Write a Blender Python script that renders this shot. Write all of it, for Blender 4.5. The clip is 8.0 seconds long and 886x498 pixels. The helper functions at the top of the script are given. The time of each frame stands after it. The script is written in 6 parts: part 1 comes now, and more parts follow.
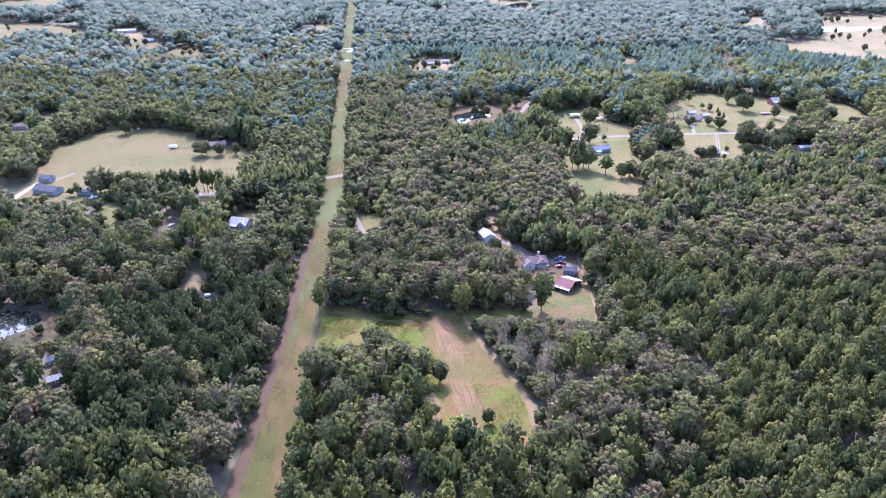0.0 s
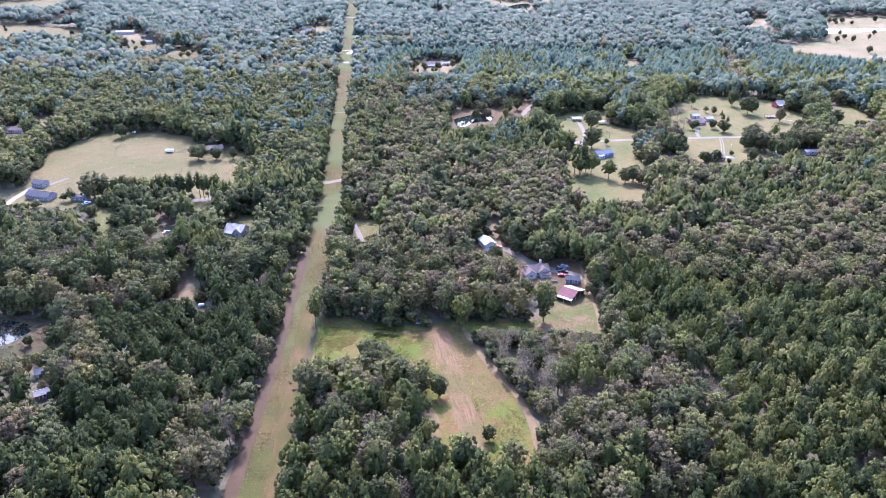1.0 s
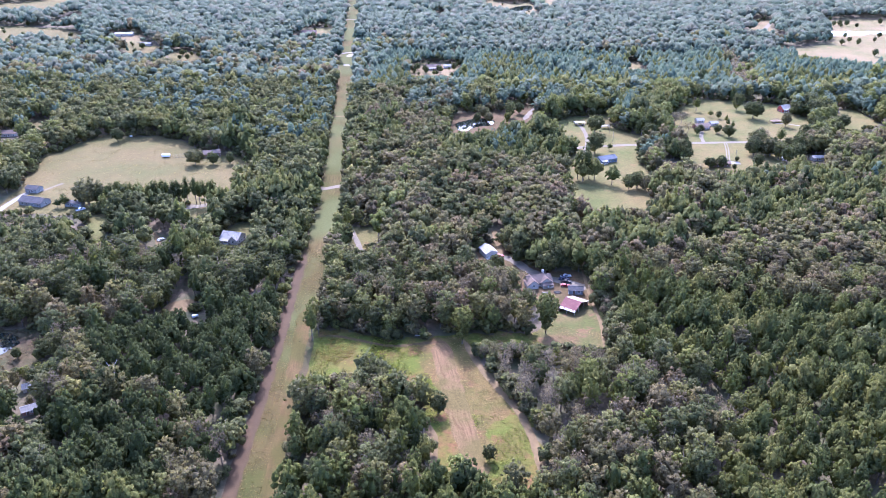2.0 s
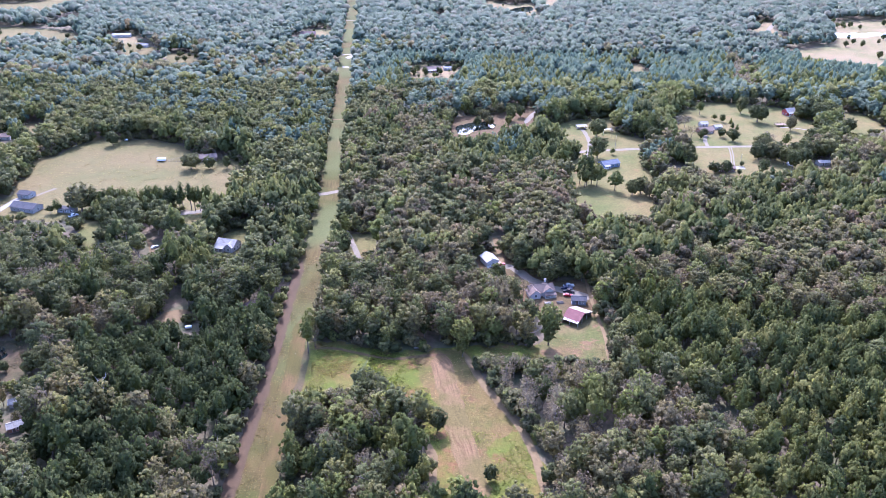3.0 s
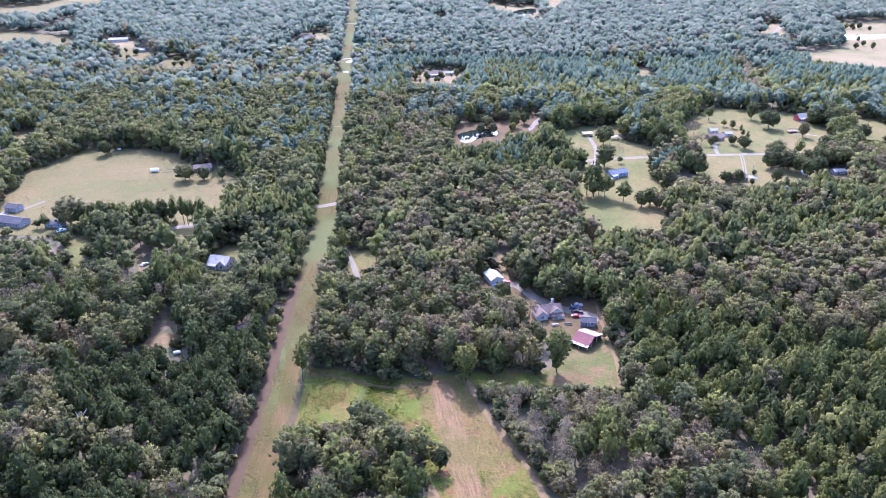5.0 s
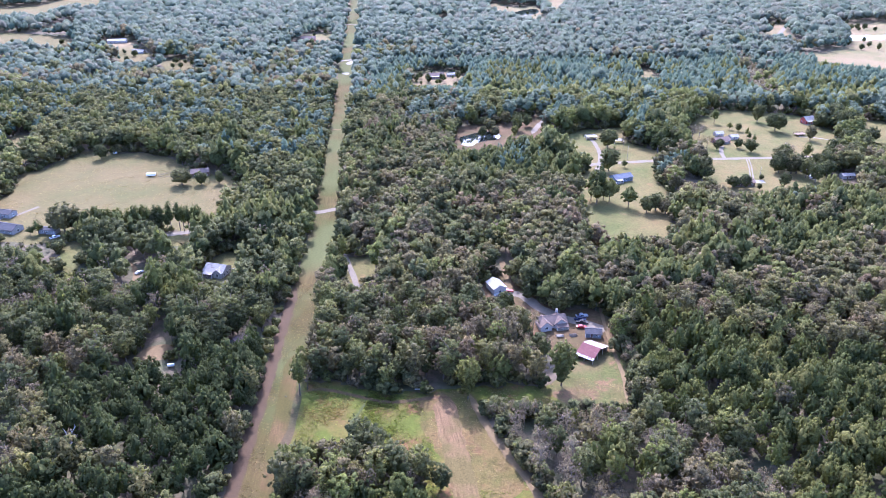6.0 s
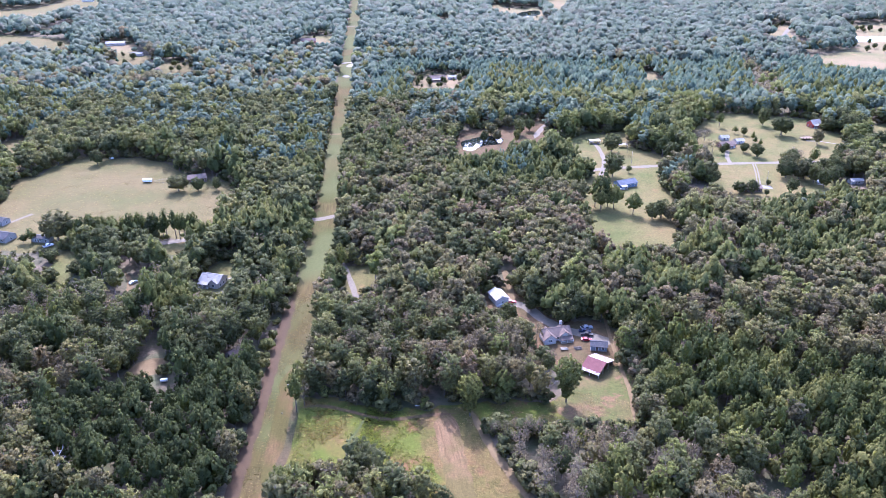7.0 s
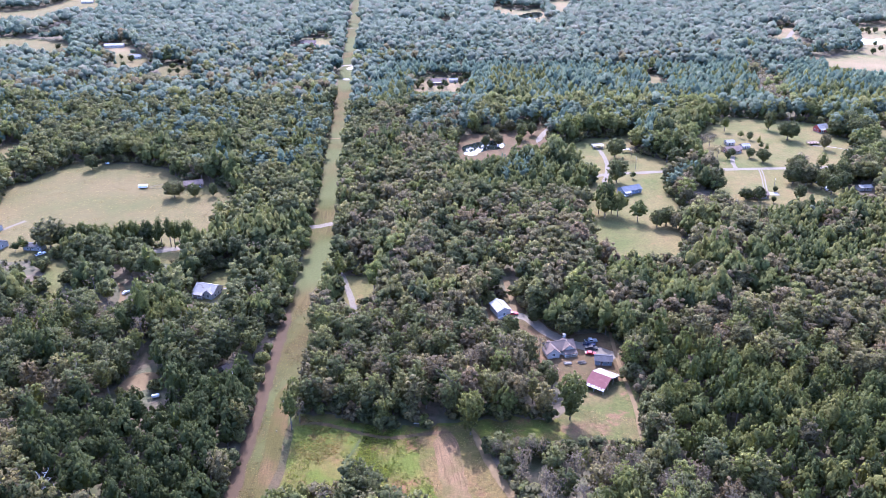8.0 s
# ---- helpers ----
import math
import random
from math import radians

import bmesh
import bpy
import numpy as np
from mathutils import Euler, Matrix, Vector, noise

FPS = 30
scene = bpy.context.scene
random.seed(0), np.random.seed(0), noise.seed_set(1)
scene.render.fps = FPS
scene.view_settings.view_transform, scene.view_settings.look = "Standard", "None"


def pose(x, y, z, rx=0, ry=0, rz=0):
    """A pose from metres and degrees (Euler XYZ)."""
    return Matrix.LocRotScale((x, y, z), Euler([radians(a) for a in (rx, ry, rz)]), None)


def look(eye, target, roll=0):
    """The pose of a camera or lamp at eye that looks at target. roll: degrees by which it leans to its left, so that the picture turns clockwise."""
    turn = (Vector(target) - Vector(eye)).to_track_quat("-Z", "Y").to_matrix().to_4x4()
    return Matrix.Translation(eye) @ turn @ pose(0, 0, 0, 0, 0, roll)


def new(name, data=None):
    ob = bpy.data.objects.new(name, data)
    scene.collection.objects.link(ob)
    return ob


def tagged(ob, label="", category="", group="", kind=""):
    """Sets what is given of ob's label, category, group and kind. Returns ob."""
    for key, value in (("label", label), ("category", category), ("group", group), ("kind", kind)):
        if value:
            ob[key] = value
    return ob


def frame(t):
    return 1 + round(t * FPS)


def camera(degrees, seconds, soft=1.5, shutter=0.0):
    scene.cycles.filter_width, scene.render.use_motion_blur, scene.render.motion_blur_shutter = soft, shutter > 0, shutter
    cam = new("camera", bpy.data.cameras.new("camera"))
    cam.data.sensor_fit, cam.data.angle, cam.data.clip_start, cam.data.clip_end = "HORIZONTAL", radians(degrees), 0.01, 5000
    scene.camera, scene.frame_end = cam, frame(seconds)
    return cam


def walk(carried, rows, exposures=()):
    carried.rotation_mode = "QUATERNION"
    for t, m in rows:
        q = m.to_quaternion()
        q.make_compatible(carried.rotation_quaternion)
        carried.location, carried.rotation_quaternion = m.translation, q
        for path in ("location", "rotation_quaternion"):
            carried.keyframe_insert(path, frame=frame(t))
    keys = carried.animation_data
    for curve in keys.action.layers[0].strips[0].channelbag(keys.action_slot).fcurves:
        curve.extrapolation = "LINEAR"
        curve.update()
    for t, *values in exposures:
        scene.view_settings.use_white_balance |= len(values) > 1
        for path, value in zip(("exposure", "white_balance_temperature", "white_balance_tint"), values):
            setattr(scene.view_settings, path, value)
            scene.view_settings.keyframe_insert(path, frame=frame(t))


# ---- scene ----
cam = camera(61.3, 8.0, soft=0.8)
PATH = [
    (0, (0.387, 1.88, 179.986), (0.319, 3.682, 179.122), 0.1),
    (0.5, (0.609, 6.783, 179.82), (0.539, 8.586, 178.957), 0.1),
    (1, (0.749, 11.697, 179.728), (0.678, 13.5, 178.865), 0.1),
    (1.5, (1.129, 16.573, 179.796), (1.055, 18.377, 178.934), 0.1),
    (3, (0.692, 31.478, 179.68), (0.617, 33.282, 178.82), 0.2),
    (3.5, (0.444, 36.488, 179.837), (0.368, 38.291, 178.977), 0.1),
    (4, (0.146, 41.287, 179.97), (0.068, 43.091, 179.11), 0.1),
    (4.5, (0.204, 46.12, 179.974), (0.124, 47.925, 179.115), 0.0),
    (6, (-0.244, 61.148, 179.728), (-0.33, 62.952, 178.869), -0.1),
    (6.5, (-0.508, 66.221, 179.676), (-0.596, 68.026, 178.818), -0.2),
    (7, (-0.501, 71.154, 179.89), (-0.591, 72.959, 179.032), -0.2),
    (7.5, (-0.404, 76.175, 180.04), (-0.496, 77.98, 179.183), -0.2),
    (8, (-0.42, 81.327, 180.029), (-0.514, 83.132, 179.173), -0.2),
]
walk(cam, [(t, look(eye, target, roll)) for t, eye, target, roll in PATH], exposures=[(0.0, 2.6, 4960, 33), (8.0, 2.6, 4960, 33)])

# ---- light ----
SUN_AZ = radians(-9)      # from +y towards +x
SUN_EL = radians(44)
to_sun = Vector((math.sin(SUN_AZ) * math.cos(SUN_EL), math.cos(SUN_AZ) * math.cos(SUN_EL), math.sin(SUN_EL)))
world = bpy.data.worlds.new("sky")
scene.world = world
world.use_nodes = True
wn = world.node_tree.nodes
sky = wn.new("ShaderNodeTexSky")
sky.sky_type = "NISHITA"
sky.sun_disc = False
sky.sun_elevation = SUN_EL
sky.sun_rotation = SUN_AZ
sky.dust_density = 2.5
wn["Background"].inputs["Strength"].default_value = 0.15
world.node_tree.links.new(sky.outputs[0], wn["Background"].inputs["Color"])
sun = new("sun", bpy.data.lights.new("sun", "SUN"))
sun.data.energy = 2.0
sun.data.angle = radians(0.6)
sun.data.color = (1.0, 0.93, 0.84)
sun.matrix_world = look(to_sun * 500, (0, 0, 0))


# ---- materials ----
class Nodes:
    """Short hand for building a node material."""

    def __init__(self, name, rough=0.9, metal=0.0, spec=0.3):
        self.m = bpy.data.materials.new(name)
        self.m.use_nodes = True
        self.t = self.m.node_tree
        self.b = self.t.nodes["Principled BSDF"]
        self.b.inputs["Roughness"].default_value = rough
        self.b.inputs["Metallic"].default_value = metal
        self.b.inputs["Specular IOR Level"].default_value = spec

    def add(self, kind, **inputs):
        n = self.t.nodes.new("ShaderNode" + kind)
        for k, v in inputs.items():
            self.put(n.inputs[k.replace("_", " ")], v)
        return n

    def put(self, socket, v):
        if isinstance(v, bpy.types.NodeSocket):
            self.t.links.new(v, socket)
        else:
            socket.default_value = v

    def coords(self):
        return self.add("NewGeometry").outputs["Position"]

    def noise(self, scale, detail=4.0, rough=0.6, at=None):
        n = self.add("TexNoise", Scale=scale, Detail=detail, Roughness=rough)
        self.put(n.inputs["Vector"], at if at is not None else self.coords())
        return n.outputs[0]

    def ramp(self, fac, stops, smooth=False):
        n = self.add("ValToRGB")
        self.put(n.inputs[0], fac)
        e = n.color_ramp.elements
        while len(e) < len(stops):
            e.new(0.5)
        for el, (p, c) in zip(e, stops):
            el.position = p
            el.color = (*c, 1) if len(c) == 3 else c
        if smooth:
            n.color_ramp.interpolation = "EASE"
        return n.outputs[0]

    def mix(self, fac, a, b, kind="MIX"):
        n = self.t.nodes.new("ShaderNodeMix")
        n.data_type = "RGBA"
        n.blend_type = kind
        for s, v in ((n.inputs[0], fac), (n.inputs[6], a), (n.inputs[7], b)):
            if not isinstance(v, (bpy.types.NodeSocket, float, int)) and len(v) == 3:
                v = (*v, 1)
            self.put(s, v)
        return n.outputs[2]

    def math(self, op, a, b=0.0):
        n = self.t.nodes.new("ShaderNodeMath")
        n.operation = op
        self.put(n.inputs[0], a)
        self.put(n.inputs[1], b)
        return n.outputs[0]

    def attr(self, name):
        n = self.add("Attribute")
        n.attribute_name = name
        return n.outputs["Fac"]

    def bump(self, height, dist, strength=0.6):
        n = self.add("Bump", Strength=strength, Distance=dist)
        self.put(n.inputs["Height"], height)
        self.t.links.new(n.outputs[0], self.b.inputs["Normal"])

    def base(self, v):
        if not isinstance(v, bpy.types.NodeSocket):
            v = (*v, 1)
        self.put(self.b.inputs["Base Color"], v)
        return self.m


def leaf_material(name, stops, joined, broken=1.0):
    """Foliage: one hue per tree, broken by noise at two scales (broken: how much); some light passes through the leaves."""
    n = Nodes(name, rough=0.75, spec=0.1)
    pick = n.attr("tint") if joined else n.add("ObjectInfo").outputs["Random"]
    tree = n.ramp(pick, stops)
    lumps = n.noise(0.75, 3.0, 0.65)
    bunch = n.mix(broken, (1, 1, 1), n.ramp(lumps, [(0.32, (0.64, 0.66, 0.66)), (0.68, (1.4, 1.38, 1.2))]))
    fine = n.noise(1.9, 3.0, 0.7)
    leaf = n.mix(1.0, n.mix(1.0, tree, bunch, "MULTIPLY"), n.ramp(fine, [(0.3, (0.66, 0.68, 0.66)), (0.5, (1, 1, 1)), (0.7, (1.42, 1.38, 1.24))]), "MULTIPLY")
    n.base(leaf)
    n.bump(n.math("ADD", n.math("MULTIPLY", lumps, 1.6), fine), 0.8, 0.65 * broken)
    thin = n.add("BsdfTranslucent", Color=n.mix(1.0, leaf, (1.05, 1.1, 0.8), "MULTIPLY"))
    both = n.add("MixShader", Fac=0.55)
    n.t.links.new(n.b.outputs[0], both.inputs[1])
    n.t.links.new(thin.outputs[0], both.inputs[2])
    gaps = n.add("MixShader", Fac=n.ramp(n.noise(1.25, 1.0, 0.5), [(0.385 - 0.06 * (1 - broken), (0, 0, 0)), (0.425 - 0.06 * (1 - broken), (1, 1, 1))]))   # chinks between the leaves
    n.t.links.new(n.add("BsdfTransparent").outputs[0], gaps.inputs[1])
    n.t.links.new(both.outputs[0], gaps.inputs[2])
    n.t.links.new(gaps.outputs[0], n.t.nodes["Material Output"].inputs[0])
    return n.m


BROAD = [(0.0, (0.069, 0.075, 0.034)), (0.12, (0.092, 0.098, 0.045)), (0.2, (0.137, 0.136, 0.058)), (0.29, (0.092, 0.100, 0.049)), (0.4, (0.163, 0.149, 0.063)), (0.5, (0.144, 0.154, 0.049)), (0.6, (0.148, 0.119, 0.076)),
         (0.7, (0.115, 0.119, 0.050)), (0.8, (0.152, 0.117, 0.076)), (0.88, (0.160, 0.147, 0.060)), (0.95, (0.157, 0.113, 0.076)), (1.0, (0.177, 0.160, 0.063))]
PINE = [(0.0, (0.048, 0.058, 0.022)), (0.3, (0.081, 0.093, 0.033)), (0.65, (0.113, 0.120, 0.036)), (1.0, (0.147, 0.139, 0.044))]
GOLD = [(0.0, (0.110, 0.117, 0.047)), (0.5, (0.134, 0.137, 0.049)), (1.0, (0.184, 0.167, 0.055))]
OAK = [(0.0, (0.066, 0.073, 0.034)), (0.5, (0.089, 0.096, 0.043)), (0.85, (0.114, 0.115, 0.051)), (1.0, (0.134, 0.113, 0.066))]
GREY = [(0.0, (0.125, 0.103, 0.086)), (0.4, (0.148, 0.118, 0.098)), (0.75, (0.164, 0.128, 0.090)), (1.0, (0.134, 0.118, 0.073))]
leaf_one = {"broad": leaf_material("broadleaf_foliage", BROAD, False), "pine": leaf_material("pine_needles", PINE, False, 0.45),
            "bare": leaf_material("thin_autumn_foliage", GREY, False), "gold": leaf_material("golden_foliage", GOLD, False), "open": leaf_material("shade_tree_foliage", OAK, False)}
# Leaf colours paled and blued to stand in for distance haze.
HAZED_BROAD = [(0.0, (0.080, 0.109, 0.079)), (0.3, (0.108, 0.139, 0.099)), (0.55, (0.142, 0.168, 0.111)), (0.75, (0.128, 0.150, 0.106)), (0.9, (0.159, 0.156, 0.113)), (1.0, (0.165, 0.179, 0.106))]
HAZED_PINE = [(0.0, (0.072, 0.109, 0.080)), (0.4, (0.099, 0.139, 0.096)), (0.8, (0.126, 0.161, 0.104)), (1.0, (0.146, 0.168, 0.102))]
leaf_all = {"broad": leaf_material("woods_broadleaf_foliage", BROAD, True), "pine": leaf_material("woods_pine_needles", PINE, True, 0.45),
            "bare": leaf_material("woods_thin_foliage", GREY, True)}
leaf_hazed = {"broad": leaf_material("hazed_hardwood_foliage", HAZED_BROAD, True, 0.25), "pine": leaf_material("hazed_pine_needles", HAZED_PINE, True, 0.2),
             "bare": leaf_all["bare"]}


def bark():
    n = Nodes("bark", rough=0.95)
    c = n.ramp(n.noise(2.5), [(0.3, (0.07, 0.055, 0.042)), (0.7, (0.17, 0.145, 0.115))])
    n.bump(n.noise(9.0), 0.05)
    return n.base(c)


def litter():
    """Forest floor: leaf litter with bare patches and scrub."""
    n = Nodes("leaf_litter", rough=1.0, spec=0.1)
    a = n.ramp(n.noise(0.35, 6.0), [(0.3, (0.06, 0.055, 0.03)), (0.5, (0.10, 0.078, 0.05)), (0.72, (0.15, 0.11, 0.075))])
    b = n.ramp(n.noise(0.04, 3.0), [(0.42, (0, 0, 0)), (0.62, (1, 1, 1))])
    n.bump(n.noise(1.2, 5.0), 0.4)
    return n.base(n.mix(b, a, n.mix(0.6, a, (0.06, 0.075, 0.03))))


def grass(name, dry, green, soil, patch=0.03, share=0.5, soil_at=0.68):
    """Mown grass: dry and green patches, bare soil showing through, fine tufts."""
    n = Nodes(name, rough=1.0, spec=0.08)
    big = n.ramp(n.noise(patch, 4.0), [(share - 0.14, (0, 0, 0)), (share + 0.14, (1, 1, 1))])
    mid = n.ramp(n.noise(0.22, 5.0, 0.7), [(0.3, (0, 0, 0)), (0.72, (1, 1, 1))])
    c = n.mix(big, n.mix(mid, dry, [v * 0.78 for v in dry]), n.mix(mid, green, [v * 0.72 for v in green]))
    bare = n.ramp(n.noise(0.09, 6.0, 0.65), [(soil_at, (0, 0, 0)), (soil_at + 0.08, (1, 1, 1))])
    c = n.mix(bare, c, soil)
    fine = n.ramp(n.noise(0.75, 5.0, 0.8), [(0.3, (0.6, 0.6, 0.6)), (0.5, (1, 1, 0.98)), (0.7, (1.3, 1.28, 1.2))])
    n.bump(n.noise(1.1, 4.0, 0.75), 0.4, 0.6)
    return n.base(n.mix(1.0, c, fine, "MULTIPLY"))


def striped(name, soil, straw, green, spread):
    """Ground worked in lines along its length; u runs across in metres, v along."""
    n = Nodes(name, rough=1.0, spec=0.08)
    uv = n.add("UVMap").outputs[0]
    sp = n.add("Mapping", Scale=(1.0, 0.05, 1.0))
    n.put(sp.inputs["Vector"], uv)
    lines = n.noise(1.1, 3.0, 0.7, sp.outputs[0])
    c = n.ramp(lines, [(0.34, soil), (0.5, straw), (0.66, [v * 1.15 for v in straw])])
    lush = n.ramp(n.noise(spread, 4.0), [(0.38, (0, 0, 0)), (0.56, (1, 1, 1))])
    c = n.mix(n.math("MULTIPLY", lush, 0.8), c, n.mix(lines, [v * 0.7 for v in green], green))
    fine = n.ramp(n.noise(1.5, 4.0, 0.8), [(0.3, (0.62, 0.62, 0.6)), (0.7, (1.3, 1.28, 1.22))])
    n.bump(n.noise(1.3, 4.0, 0.8), 0.2, 0.5)
    return n.base(n.mix(1.0, c, fine, "MULTIPLY")), n


def corridor_grass():
    """Mown corridor: greener middle, straw lines, red soil in the worn stretches and along the tree edge, spread wider
    to paint in its shade.
    """
    m, n = striped("corridor_grass", (0.06, 0.038, 0.015), (0.086, 0.062, 0.024), (0.056, 0.063, 0.015), 0.018)
    uv = n.add("SeparateXYZ")
    n.put(uv.inputs[0], n.add("UVMap").outputs[0])
    edge = n.math("ADD", n.math("MULTIPLY", uv.outputs[0], 0.065), n.math("MULTIPLY", n.noise(0.12, 4.0), 1.3))
    red = n.ramp(edge, [(0.64, (1, 1, 1)), (0.88, (0, 0, 0))])
    old = n.b.inputs["Base Color"].links[0].from_socket
    soil = n.ramp(n.noise(0.5, 5.0), [(0.3, (0.066, 0.04, 0.018)), (0.7, (0.098, 0.065, 0.029))])
    worn = n.ramp(n.noise(0.055, 5.0, 0.7), [(0.6, (0, 0, 0)), (0.7, (0.7, 0.7, 0.7))])
    place = n.add("SeparateXYZ")
    n.put(place.inputs[0], n.coords())
    north = n.ramp(n.math("ADD", n.math("MULTIPLY", place.outputs[1], 0.0025), n.math("MULTIPLY", n.noise(0.02, 3.0), 0.35)), [(0.86, (0, 0, 0)), (1.0, (0.75, 0.75, 0.75))])   # greener and lighter towards the road
    north = n.mix(1.0, north, n.ramp(n.noise(0.009, 3.0), [(0.42, (0.15, 0.15, 0.15)), (0.56, (1, 1, 1))]), "MULTIPLY")
    blade = n.ramp(n.noise(0.8, 4.0, 0.75), [(0.3, (0.062, 0.069, 0.024)), (0.7, (0.108, 0.112, 0.044))])
    n.base(n.mix(north, n.mix(n.math("MAXIMUM", red, worn), old, soil), blade))
    return m


def rough_paint(name, a, b, scale, rough, bump=0.02, metal=0.0, spec=0.3):
    n = Nodes(name, rough=rough, metal=metal, spec=spec)
    c = n.ramp(n.noise(scale, 5.0, 0.65), [(0.3, a), (0.7, b)])
    n.bump(n.noise(scale * 4, 3.0), bump, 0.4)
    return n.base(c)


def sheet_metal(name, a, b, rust, share, rough=0.45):
    """Ribbed painted roofing, faded and rusted in patches."""
    n = Nodes(name, rough=0.65, spec=0.12)
    c = n.ramp(n.noise(0.5, 4.0), [(0.3, a), (0.7, b)])
    worn = n.ramp(n.noise(0.8, 6.0, 0.7), [(share, (0, 0, 0)), (share + 0.06, (1, 1, 1))])
    wave = n.add("TexWave", Scale=0.5)
    n.put(wave.inputs["Vector"], n.add("TexCoord").outputs["Object"])
    n.bump(n.ramp(wave.outputs["Fac"], [(0.8, (0, 0, 0)), (0.95, (1, 1, 1))]), 0.06, 0.8)
    return n.base(n.mix(worn, c, rust))


def shingle(name, a, b):
    n = Nodes(name, rough=0.95, spec=0.06)
    c = n.ramp(n.noise(3.0, 5.0, 0.75), [(0.3, a), (0.7, b)])
    st = n.ramp(n.noise(0.4, 3.0), [(0.35, (0.8, 0.8, 0.8)), (0.65, (1.12, 1.1, 1.08))])
    n.bump(n.noise(6.0), 0.03)
    return n.base(n.mix(1.0, c, st, "MULTIPLY"))


def water():
    n = Nodes("pond_water", rough=0.06, spec=0.6)
    n.bump(n.noise(0.8, 3.0), 0.02, 0.15)
    return n.base((0.012, 0.016, 0.014))


def gloss(name, colour, rough=0.3, metal=0.0):
    n = Nodes(name, rough=rough, metal=metal, spec=0.5)
    d = n.ramp(n.noise(2.0), [(0.3, [v * 0.9 for v in colour]), (0.7, colour)])
    return n.base(d)


